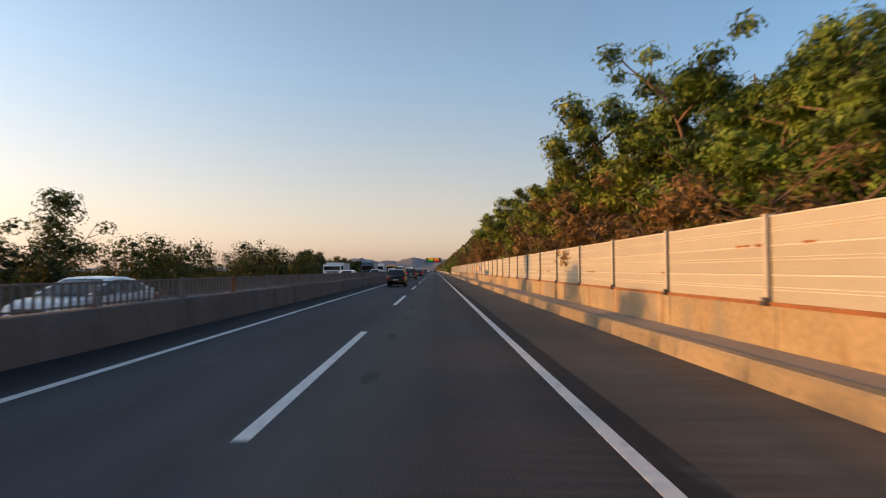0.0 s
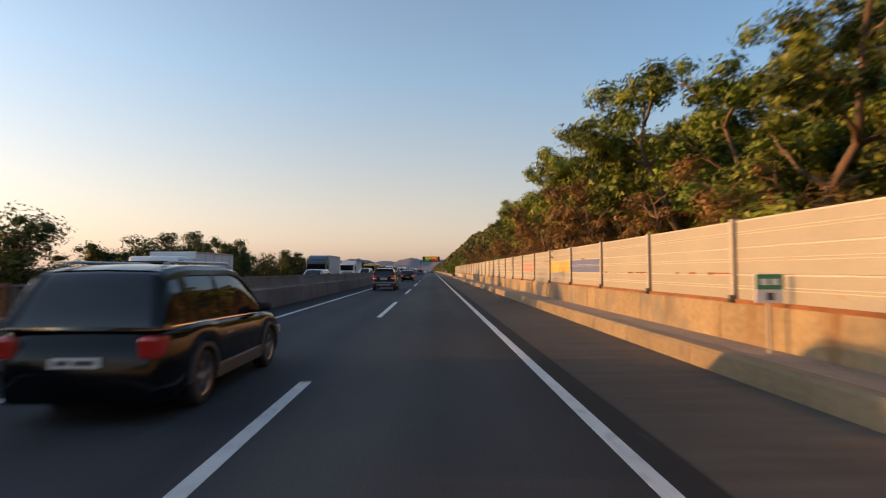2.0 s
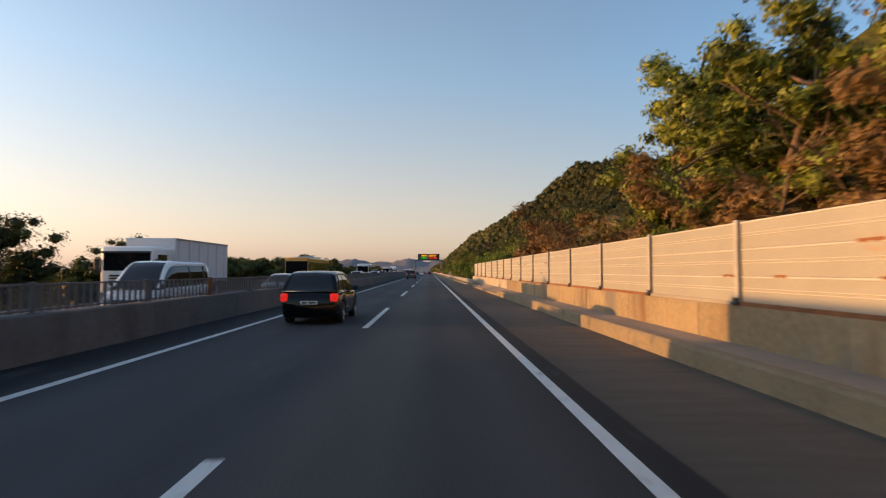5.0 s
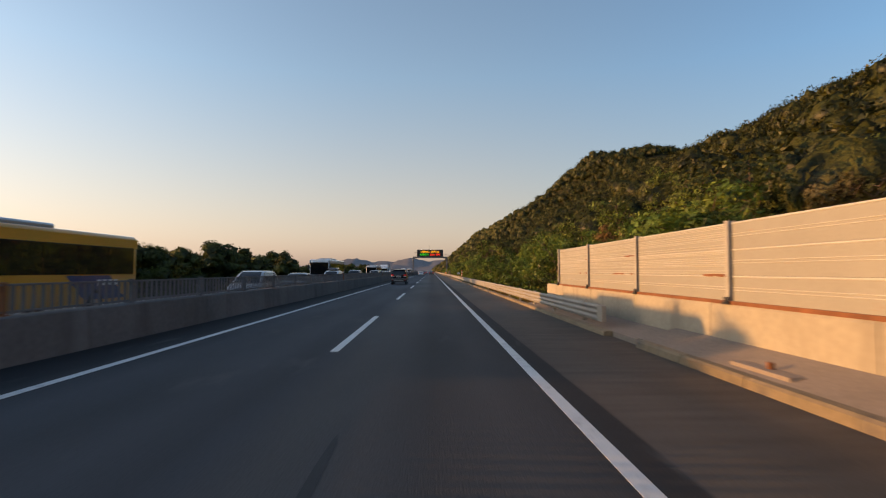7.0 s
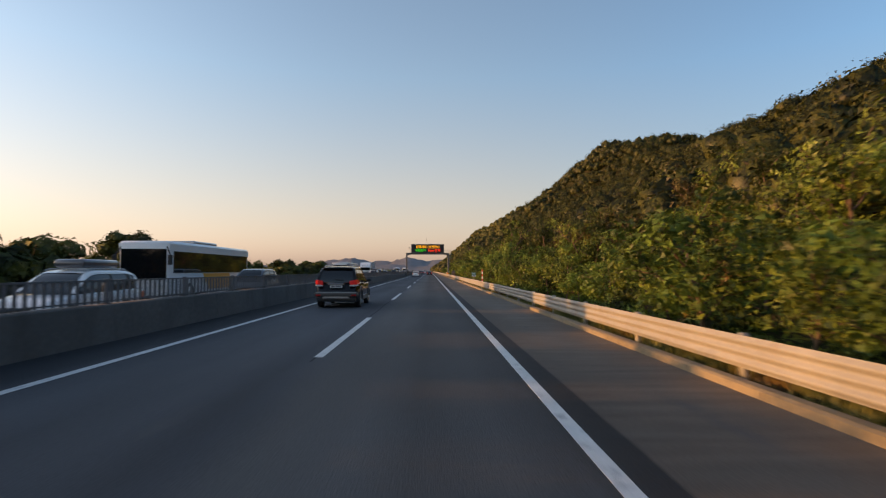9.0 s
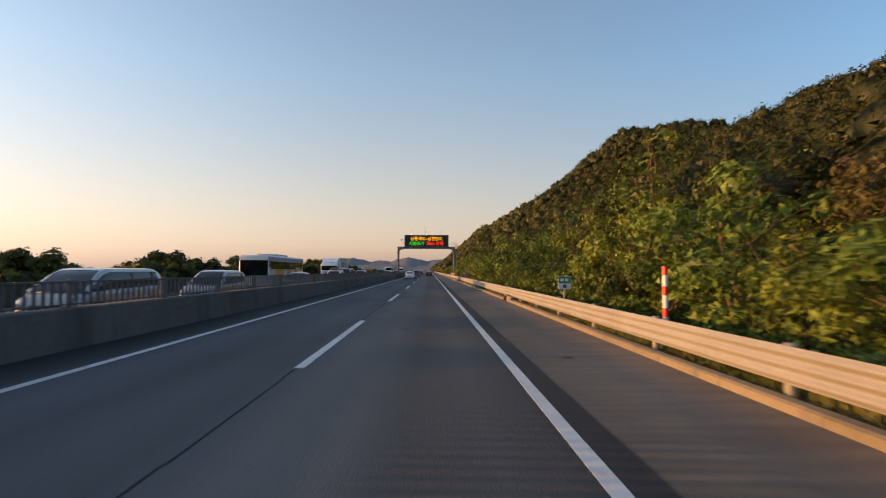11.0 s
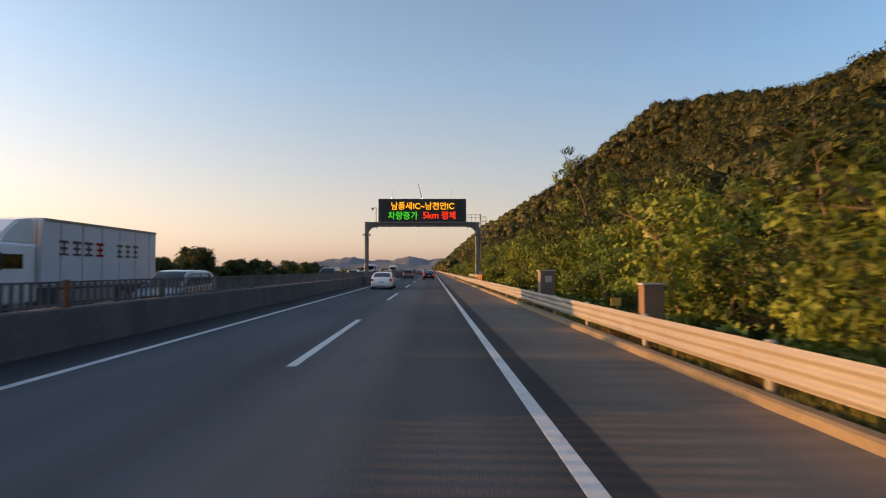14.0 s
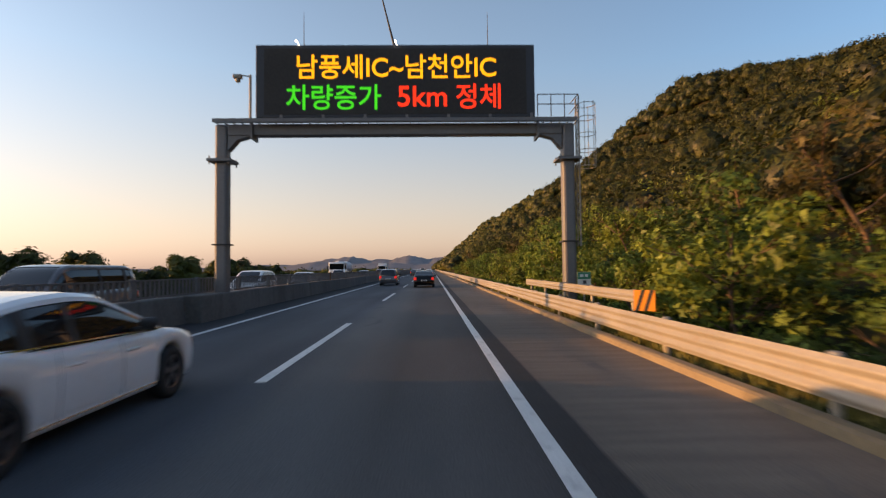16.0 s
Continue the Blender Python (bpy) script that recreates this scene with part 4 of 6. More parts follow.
def tree(name, seed, height, spread, nleaf, size, mat, label, low=0.3, clumps=34, group="", droop=0.25, fat=1.0, limbs=0, twigs=3, core=0.0, domed=False):
    """A tapered trunk with limbs, and a crown of leaf clumps round their ends."""
    rng = np.random.default_rng(seed)
    t = root(name, label, "tree" if height > 3.5 else "shrub", group)
    bm = bmesh.new()
    lean = (rng.normal(0, 0.06), rng.normal(0, 0.06), 1)
    stem = limb(bm, rng, (0, 0, -0.4), lean, height * 0.82, 0.02 + height * 0.0135, 8)
    tips = []
    n = limbs or (9 if height > 3.5 else 6)
    for k in range(n):
        f = low + (0.95 - low) * k / n
        base = stem[min(int(f * 8), 7)]
        a = k * 2.4 + rng.uniform(-0.5, 0.5)
        ln = spread * (1.05 - 0.5 * abs(f - 0.5)) * rng.uniform(0.75, 1.1)
        pts = limb(bm, rng, base, (math.cos(a), math.sin(a), rng.uniform(0.25, 0.8)), ln, 0.012 + height * 0.006, 5)
        tips += pts[2:]
        for q in (2, 3, 4, 2, 3)[:twigs]:
            b = a + rng.uniform(-1.2, 1.2)
            tips += limb(bm, rng, pts[q], (math.cos(b), math.sin(b), rng.uniform(0.0, 0.6)), ln * 0.45, 0.02 + height * 0.001, 2)[1:]
    tips += stem[-3:]
    part("trunk", bm, BARK, t, smooth=True)
    tips = np.array([tuple(p) for p in tips])
    cl = tips[rng.choice(len(tips), clumps, replace=len(tips) < clumps)] + rng.normal(0, 0.09 * spread, (clumps, 3))
    if domed:  # a bush leafy all round, from the ground up
        q = rng.normal(0, 1, (clumps, 3))
        q = q / np.linalg.norm(q, axis=1, keepdims=True) * rng.uniform(0.55, 1.0, (clumps, 1))
        cl = q * (spread * 0.8, spread * 0.8, height * 0.42) + (0, 0, height * 0.45)
    cr = fat * spread * rng.uniform(0.16, 0.34, clumps)
    which = rng.choice(clumps, nleaf, p=cr ** 2 / (cr ** 2).sum())
    d = rng.normal(0, 1, (nleaf, 3))
    d /= np.linalg.norm(d, axis=1, keepdims=True)
    rad = rng.uniform(0.35, 1.0, nleaf) ** 0.5
    pos = cl[which] + d * (cr[which] * rad)[:, None] * (1.15, 1.15, 0.75)
    pos[:, 2] = np.maximum(pos[:, 2], 0.08)
    v = leaves(rng, pos, d, size, droop)
    if core:  # the dense leaf mass inside each clump
        f = BALL[None] * (rng.uniform(0.8, 1.15, (clumps, 20, 1, 1)) * (1.15, 1.15, 0.75)) * (cr * core)[:, None, None, None] + cl[:, None, None]
        v = np.concatenate([v, f.reshape(-1, 3, 3)])
    crown = new("crown", leaf_mesh("crown", v, mat))
    crown.parent = t
    return t


def scatter(protos, spots, rng, sink=0.1, lo=0.8, hi=1.2, by=None):
    """Copies of the prototypes at (x, y) spots; the first spots take the prototypes themselves."""
    for k, (x, y) in enumerate(spots):
        p = protos[k % len(protos)] if k < len(protos) else protos[rng.randrange(len(protos))]
        s = rng.uniform(lo, hi) * (by(x, y) if by else 1)
        z = float(ground_z(x, y)) - sink
        ob = p if k < len(protos) else copy_thing(p, pose(x, y, z, 0, 0, rng.uniform(0, 360)))
        ob.matrix_basis = pose(x, y, z, 0, 0, rng.uniform(0, 360)) @ Matrix.Diagonal((s, s, s * rng.uniform(0.92, 1.1), 1))


vr = random.Random(21)
# tall trees behind the noise barrier
TALL = "tall trees behind the noise barrier"
tall = [
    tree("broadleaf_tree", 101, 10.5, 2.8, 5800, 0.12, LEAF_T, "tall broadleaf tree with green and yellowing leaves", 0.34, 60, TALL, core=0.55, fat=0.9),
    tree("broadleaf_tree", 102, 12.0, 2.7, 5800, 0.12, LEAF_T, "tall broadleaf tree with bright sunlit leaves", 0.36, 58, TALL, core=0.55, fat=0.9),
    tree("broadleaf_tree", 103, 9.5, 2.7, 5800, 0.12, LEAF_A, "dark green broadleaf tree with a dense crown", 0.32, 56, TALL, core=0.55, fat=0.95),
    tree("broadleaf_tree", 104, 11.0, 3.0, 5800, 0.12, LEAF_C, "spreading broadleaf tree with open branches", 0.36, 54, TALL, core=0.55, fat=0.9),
]
spots = []
y = -12.0
while y < 140:
    spots.append((vr.uniform(11.2, 12.8), y + vr.uniform(-1, 1)))
    spots.append((vr.uniform(14.5, 18.0), y + vr.uniform(0.5, 3.0)))
    y += vr.uniform(3.9, 5.3)


def belt_height(x, y):
    """Height of the tree belt's top along the road."""
    top = np.interp(y, [0, 14, 18, 21, 31, 36, 45, 49, 52, 63, 68, 74, 80, 90, 96, 102, 109, 114, 117, 121, 127, 132, 137, 143, 148, 155], [9.0, 9.0, 10.0, 12.0, 12.0, 11.3, 11.6, 9.6, 10.0, 10.3, 11.6, 11.9, 11.4, 11.9, 12.9, 12.9, 11.4, 10.4, 10.1, 10.1, 10.4, 11.2, 12.8, 14.0, 13.2, 11.6])
    return float(top) + 0.06 * (x - 11) - float(ground_z(x, y))


def belt(protos, spots, rng):
    """Copies of the trees, each scaled to the belt's height at its place."""
    tops = [max(v.co.z for c in p.children for v in c.data.vertices) for p in protos]
    for k, (x, y) in enumerate(spots):
        i = k % 4 if k < 4 else rng.randrange(4)
        s = belt_height(x, y) / tops[i] * rng.uniform(0.92, 1.08)
        m = pose(x, y, float(ground_z(x, y)) - 0.2, 0, 0, rng.uniform(0, 360)) @ Matrix.Diagonal((max(s, 0.85), max(s, 0.85), s, 1))
        if k < 4:
            protos[i].matrix_basis = m
        else:
            copy_thing(protos[i], pose(0, 0, 0)).matrix_basis = m


belt(tall, spots, vr)
# brown undergrowth behind the barrier
DRY = "dry undergrowth behind the noise barrier"
dry = [
    tree("dry_shrub", 121, 6.4, 2.3, 3600, 0.092, LEAF_D, "brown dried shrub tangled with creepers", 0.1, 34, DRY, core=0.45, limbs=14, twigs=5),
    tree("dry_shrub", 122, 7.4, 2.1, 3200, 0.092, LEAF_D, "tall brown shrub with withered leaves", 0.12, 32, DRY, core=0.45, limbs=14, twigs=5),
    tree("green_shrub", 123, 4.2, 2.0, 3400, 0.09, LEAF_A, "leafy green shrub behind the barrier", 0.1, 30, DRY),
    tree("dry_shrub", 124, 5.6, 2.4, 1800, 0.085, LEAF_D, "half-bare brown shrub with thin upright stems", 0.1, 30, DRY, limbs=16, twigs=5),
]
spots, y = [], -10.0
while y < 152:
    spots.append((vr.uniform(8.3, 9.4), y))
    y += vr.uniform(1.9, 2.7)
scatter(dry, spots, vr, 0.1, 0.75, 1.08)
for x, y, k in ((13.6, 192.0, 0.62), (15.0, 194.5, 0.6), (14.2, 207.0, 0.55)):
    copy_thing(dry[0], pose(0, 0, 0)).matrix_basis = pose(x, y, float(ground_z(x, y)) - 0.1, 0, 0, y * 3) @ Matrix.Diagonal((k, k, k, 1))
# shrubs along the guard rail
SHRUB = "roadside shrubs behind the guard rail"
shrubs = [
    tree("roadside_shrub", 131, 3.4, 2.0, 2600, 0.112, LEAF_C, "bright green roadside shrub with drooping leaves", 0.05, 34, SHRUB, 0.4, twigs=2),
    tree("roadside_shrub", 132, 4.4, 2.1, 2800, 0.112, LEAF_C, "tall leafy roadside shrub in warm sunlight", 0.05, 36, SHRUB, 0.4, twigs=2),
    tree("roadside_shrub", 133, 3.0, 1.8, 2400, 0.107, LEAF_A, "rounded green roadside shrub", 0.05, 32, SHRUB, 0.4, twigs=2),
    tree("roadside_shrub", 134, 5.0, 2.2, 2800, 0.117, LEAF_A, "tall yellow-green roadside shrub", 0.08, 36, SHRUB, 0.4, twigs=2),
]
spots, y = [], 150.0
while y < 480:
    if y > 183:
        spots.append((vr.uniform(7.2, 8.6), y))
    spots.append((vr.uniform(9.6, 12.0), y + vr.uniform(0.5, 2.4)))
    y += vr.choice((2.0, 2.4, 2.8, 3.6)) if y < 390 else vr.uniform(6.0, 8.0)
scatter(shrubs, spots, vr, 0.1, 0.5, 1.12)
for x, y, k in ((10.4, 196.4, 0.95), (9.3, 198.2, 0.8), (11.4, 193.6, 1.0)):
    copy_thing(shrubs[1], pose(0, 0, 0)).matrix_basis = pose(x, y, float(ground_z(x, y)) - 0.1, 0, 0, y * 9) @ Matrix.Diagonal((k, k, k, 1))
SLOPE = "young trees on the lower slope"
slope = [
    tree("slope_tree", 141, 7.0, 2.8, 1700, 0.16, LEAF_A, "broadleaf tree on the lower hillside", 0.2, 38, SLOPE, twigs=1),
    tree("slope_tree", 142, 8.0, 2.7, 1700, 0.16, LEAF_B, "dark green broadleaf tree on the hillside", 0.25, 38, SLOPE, twigs=1),
    tree("slope_tree", 143, 6.2, 2.6, 1500, 0.15, LEAF_S, "half-dried brownish tree on the hillside", 0.3, 30, SLOPE, twigs=2),
]
spots, y = [], 140.0
while y < 520:
    spots.append((vr.uniform(13.0, 16.0), y))
    spots.append((vr.uniform(17.5, 22.0), y + vr.uniform(1, 2.5)))
    if 200 < y < 430:
        spots.append((vr.uniform(24, 31), y + vr.uniform(-1.5, 1.5)))
    y += vr.uniform(5.2, 7.2)
scatter(slope, spots, vr, 0.2, 0.62, 0.98)
# taller open trees that stand out of the shrubs
OPEN = "open-crowned trees above the roadside shrubs"
for k, (x, y, h) in enumerate(((9.2, 259.5, 9.4), (9.6, 266.5, 9.2), (9.6, 298.5, 7.2), (12.2, 332.0, 11.0), (10.2, 341.5, 8.2), (11.5, 276.0, 6.5))):
    ob = tree("open_tree", 171 + k, h, 2.7, 1900, 0.145, LEAF_A, "sparse tree with bare reddish-brown branches showing", 0.35, 24, OPEN)
    ob.matrix_basis = pose(x, y, float(ground_z(x, y)) - 0.1)
# low trees along the far side of the oncoming carriageway
FAR = "low trees beyond the oncoming carriageway"
far = [
    tree("young_tree", 151, 5.6, 2.4, 3000, 0.10, LEAF_B, "young open-crowned tree against the evening sky", 0.3, 38, FAR, core=0.25, twigs=2),
    tree("young_tree", 152, 4.8, 2.5, 3000, 0.10, LEAF_B, "small spreading tree with dark leaves", 0.2, 38, FAR, core=0.25, fat=1.2, twigs=2),
    tree("young_tree", 153, 6.2, 2.2, 3000, 0.10, LEAF_B, "slender young tree with tapering crown", 0.3, 34, FAR, core=0.25, fat=1.1, twigs=2),
]
bushy = [
    tree("round_bush", 155, 4.2, 2.5, 2700, 0.14, LEAF_B, "dense rounded dark green bush", 0.05, 40, FAR, fat=1.15, limbs=6, twigs=1, core=0.75, domed=True),
    tree("round_bush", 156, 4.8, 2.7, 2700, 0.14, LEAF_B, "broad dark bush with a domed top", 0.05, 42, FAR, fat=1.15, limbs=6, twigs=1, core=0.75, domed=True),
]
spots, y = [], 10.0
while y < 150:
    spots.append((-vr.uniform(23, 29), y))
    y += vr.uniform(3.6, 5.6)
scatter(far, spots, vr, 0.1, 1.15, 1.5, lambda x, y: float(np.interp(y, [88, 94, 100, 124, 130, 138, 144], [1.0, 0.85, 0.85, 1.0, 0.86, 0.8, 1.0])))
# fuller trees between them
full = tree("round_tree", 154, 7.0, 3.0, 5200, 0.11, LEAF_B, "full rounded tree beyond the oncoming lanes", 0.22, 64, FAR, core=0.5, fat=1.1, twigs=3)
full_top = max(v.co.z for c in full.children for v in c.data.vertices)
for k, (x, y, top) in enumerate(((-25.2, 113.6, 6.1), (-26.4, 106.6, 5.3), (-26.4, 119.6, 5.2), (-25.6, 89.4, 4.0), (-25.4, 141.0, 5.3), (-25.0, 157.0, 4.8))):
    z = float(ground_z(x, y)) - 0.1
    ob = full if k == 0 else copy_thing(full, pose(0, 0, 0))
    ob.matrix_basis = pose(x, y, z, 0, 0, y * 11) @ Matrix.Diagonal((0.94, 0.94, (top - z) / full_top, 1))


def hedge_height(x, y):
    return float(np.interp(y, [150, 180, 240, 252, 275, 285, 305, 315, 345, 360], [1.2, 1.25, 1.2, 0.95, 0.95, 1.05, 1.0, 0.88, 0.88, 1.0]))


spots, y = [], 158.0
while y < 430:
    spots.append((-vr.uniform(23.5, 26), y))
    y += vr.uniform(6.0, 10.0)
scatter(bushy, spots, vr, 0.3, 1.05, 1.25, hedge_height)
y = 154.0
while y < 430:  # lower growth between the domed bushes
    x, k = -vr.uniform(24.5, 27.5), vr.uniform(0.8, 1.0) * hedge_height(0, y)
    copy_thing(vr.choice(bushy), pose(0, 0, 0)).matrix_basis = pose(x, y, float(ground_z(x, y)) - 0.3, 0, 0, vr.uniform(0, 360)) @ Matrix.Diagonal((1.1, 1.1, k, 1))
    y += vr.uniform(3.0, 4.4)
for x, y, k in ((-24.5, 310.0, 1.5), (-25.0, 355.0, 1.4), (-24.2, 339.5, 1.1)):
    copy_thing(bushy[int(y) % 2], pose(0, 0, 0)).matrix_basis = pose(x, y, float(ground_z(x, y)) - 0.2, 0, 0, y * 7) @ Matrix.Diagonal((k, k, k, 1))
for x, y, k in ((-24.6, 201.5, 1.2), (-24.0, 262.0, 0.85), (-24.4, 353.0, 0.95), (-23.8, 372.0, 0.9)):
    copy_thing(far[int(y) % 3], pose(0, 0, 0)).matrix_basis = pose(x, y, float(ground_z(x, y)) - 0.1, 0, 0, y * 5) @ Matrix.Diagonal((k, k, k, 1))


def dome():
    """The faces of a round crown's upper part, as unit vectors and triangles."""
    bm = bmesh.new()
    bmesh.ops.create_icosphere(bm, subdivisions=2, radius=1.0)
    bmesh.ops.delete(bm, geom=[f for f in bm.faces if f.calc_center_median().z < -0.35], context="FACES")
    bm.verts.index_update()
    v = np.array([tuple(p.co) for p in bm.verts])
    f = np.array([[p.index for p in q.verts] for q in bm.faces])
    bm.free()
    return v, f


DOME_V, DOME_F = dome()


def canopy(name, label, xs, ys, rad, per, size, mat, seed, lift=0.3, kind_word="forest", tall=(0.85, 1.25), core=True):
    """A wood seen from outside: lumpy leafy crowns standing close on the slope, as one thing nobody could count."""
    rng = np.random.default_rng(seed)
    n = len(xs)
    z = ground_z(xs, ys)
    r = rad * rng.uniform(0.45, 1.4, n)
    h = r * rng.uniform(*tall, n)
    c = np.stack([xs, ys, z + h * lift + rad * rng.uniform(-0.15, 0.35, n)], 1)
    lobes = rng.normal(0, 1, (n, 9, 3))
    lobes[:, :, 2] = np.abs(lobes[:, :, 2]) * 0.8
    lobes /= np.linalg.norm(lobes, axis=2, keepdims=True)

    def swell(k, d):
        """The crown's radius in each direction: a few rounded boughs over a smaller ball."""
        near = np.einsum("mld,md->ml", lobes[k], d).max(1)
        return 0.72 + 0.36 * np.clip((near - 0.62) / 0.38, 0, 1) ** 0.55

    k = np.repeat(np.arange(n), per)
    d = rng.normal(0, 1, (len(k), 3))
    d[:, 2] = np.abs(d[:, 2]) * 1.1 - 0.3
    d /= np.linalg.norm(d, axis=1, keepdims=True)
    keep = ((d[:, 0] < 0.5) & (d[:, 1] < 0.55)) | (d[:, 2] > 0.6) | (rng.uniform(0, 1, len(k)) < 0.25)  # the uphill sides are buried in the next crowns
    k, d = k[keep], d[keep]
    m = len(k)
    p = c[k] + d * np.stack([r[k], r[k], h[k]], 1) * (swell(k, d) * rng.uniform(0.74, 1.06, m))[:, None]
    me = leaf_mesh(name, leaves(rng, p, d, size, 0.2, 0.7, 0.62), mat)
    if core:
        nv = len(DOME_V)
        k = np.repeat(np.arange(n), nv)
        d = np.tile(DOME_V, (n, 1))
        v = c[k] + d * np.stack([r[k], r[k], h[k]], 1) * (swell(k, d) * rng.uniform(0.62, 0.86, len(k)))[:, None]
        f = (DOME_F[None] + (np.arange(n) * nv)[:, None, None]).reshape(-1, 3)
        bodies = bpy.data.meshes.new("crown_bodies")
        bodies.from_pydata(v.tolist(), [], f.tolist())
        bodies.materials.append(mat)
        bm = bmesh.new()
        bm.from_mesh(bodies)
        bm.from_mesh(me)
        bpy.data.meshes.remove(bodies)
        bm.to_mesh(me)
        bm.free()
        me.shade_smooth()
    return tagged(new(name, me), label, kind_word, kind="stuff")


def hill_spots(y0, y1, step, x0, x1, seed, beyond=16):
    rng = np.random.default_rng(seed)
    X, Y = [], []
    for y in np.arange(y0, y1, step):
        for x in np.arange(x0, min(x1, float(ridge_x(y)) + beyond), step):
            X.append(x + rng.uniform(-0.45, 0.45) * step)
            Y.append(y + rng.uniform(-0.45, 0.45) * step)
    return np.array(X), np.array(Y)


X1, Y1 = hill_spots(134, 600, 4.0, 19, 70, 1)
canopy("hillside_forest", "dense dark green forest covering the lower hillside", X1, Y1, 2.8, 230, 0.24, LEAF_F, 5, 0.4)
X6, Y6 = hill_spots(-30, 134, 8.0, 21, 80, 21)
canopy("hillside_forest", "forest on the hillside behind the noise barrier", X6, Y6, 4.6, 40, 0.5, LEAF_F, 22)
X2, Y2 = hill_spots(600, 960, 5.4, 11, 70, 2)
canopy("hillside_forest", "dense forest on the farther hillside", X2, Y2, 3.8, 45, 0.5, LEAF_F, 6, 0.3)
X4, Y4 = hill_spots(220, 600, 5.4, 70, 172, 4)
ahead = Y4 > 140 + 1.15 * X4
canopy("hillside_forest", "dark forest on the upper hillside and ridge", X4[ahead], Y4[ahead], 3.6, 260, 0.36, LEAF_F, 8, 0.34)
X7, Y7 = hill_spots(600, 960, 6.4, 70, 250, 24, 85)
canopy("hillside_forest", "dark forest along the farther ridge", X7, Y7, 4.0, 80, 0.52, LEAF_F, 28, 0.32)
X3, Y3 = hill_spots(960, 1850, 10.0, 10, 175, 3)
canopy("hillside_forest", "distant forest on the end of the ridge", X3, Y3, 5.6, 12, 0.9, LEAF_F, 7)
rx = np.random.default_rng(9)
canopy("distant_wood", "low dark wood far beyond the oncoming carriageway", -rx.uniform(25, 50, 260), rx.uniform(368, 1000, 260), 2.2, 60, 0.34, LEAF_B, 12, 0.3)

X5, Y5 = hill_spots(182, 430, 1.7, 7.4, 20, 14)
canopy("undergrowth", "low green undergrowth and creepers covering the foot of the slope", X5, Y5, 0.8, 70, 0.11, LEAF_A, 15, 0.15, "undergrowth", core=False)


def grass_strip(seed):
    rng = np.random.default_rng(seed)
    n = 36000
    x = np.where(rng.uniform(0, 1, n) < 0.75, rng.uniform(4.67, 5.15, n), rng.uniform(5.1, 7.6, n))
    y = 180 + 225 * rng.beta(1, 1.3, n)
    z = ground_z(x, y) + np.where(x < 5.15, 0.1, 0.0)
    a = rng.uniform(0, 2 * math.pi, n)
    patchy = 0.55 + 0.45 * np.sin(y * 0.9) * np.sin(y * 0.37 + 1)
    h, w = rng.uniform(0.14, 0.40, n) * np.where(x < 5.15, 0.5 + 0.5 * patchy, 1.0), rng.uniform(0.012, 0.03, n)
    dx, dy = np.cos(a), np.sin(a)
    tip = np.stack([x + dx * h * 0.4, y + dy * h * 0.4, z + h], 1)
    v = np.stack([np.stack([x - dy * w, y + dx * w, z], 1), np.stack([x + dy * w, y - dx * w, z], 1), tip, tip - (0, 0, 0.004)], 1)
    tagged(new("verge_grass", leaf_mesh("verge_grass", v, GRASS)), "dry grass and weeds under the guard rail", "grass", kind="stuff")


grass_strip(4)
# ---------------------------------------------------------------- vehicles
def wheel(parent, x, y, r, w, rim_mat, side):
    """Tyre and spoked rim; side is +1 when the outer face looks to +x."""
    wh = root("wheel", "", "")
    wh.parent = parent
    wh.matrix_basis = pose(x, y, r, 0, 0, 0 if side > 0 else 180)
    bm = lathe_x(bmesh.new(), [(-w / 2, r * 0.62), (-w / 2, r * 0.9), (-w * 0.36, r), (w * 0.36, r), (w / 2, r * 0.92), (w / 2, r * 0.66), (w * 0.4, r * 0.62), (-w / 2, r * 0.62)], 20)
    part("tyre", bm, TYRE, wh, smooth=True)
    bm = lathe_x(bmesh.new(), [(w * 0.42, r * 0.66), (w * 0.46, r * 0.61), (w * 0.25, r * 0.57), (w * 0.05, r * 0.5), (w * 0.03, 0.01)], 16)
    part("barrel", bm, BLACK, wh, smooth=True)
    bm = lathe_x(bmesh.new(), [(w * 0.40, r * 0.655), (w * 0.48, r * 0.635), (w * 0.46, r * 0.585), (w * 0.36, r * 0.575)], 20)
    lathe_x(bm, [(w * 0.30, r * 0.18), (w * 0.44, r * 0.15), (w * 0.46, 0.005)], 12)
    for k in range(5):
        a = 2 * math.pi * k / 5 + 0.3
        c, s = math.cos(a), math.sin(a)
        q = []
        for rr, hw in ((r * 0.13, r * 0.085), (r * 0.6, r * 0.115)):
            for sg in (-1, 1):
                for xx in (w * 0.28, w * 0.42):
                    q.append(bm.verts.new((xx, c * rr - s * hw * sg, s * rr + c * hw * sg)))
        for f in ((0, 2, 3, 1), (4, 5, 7, 6), (0, 1, 5, 4), (2, 6, 7, 3), (1, 3, 7, 5), (0, 4, 6, 2)):
            bm.faces.new([q[i] for i in f])
    bmesh.ops.recalc_face_normals(bm, faces=bm.faces)
    part("rim", bm, rim_mat, wh)
    return wh


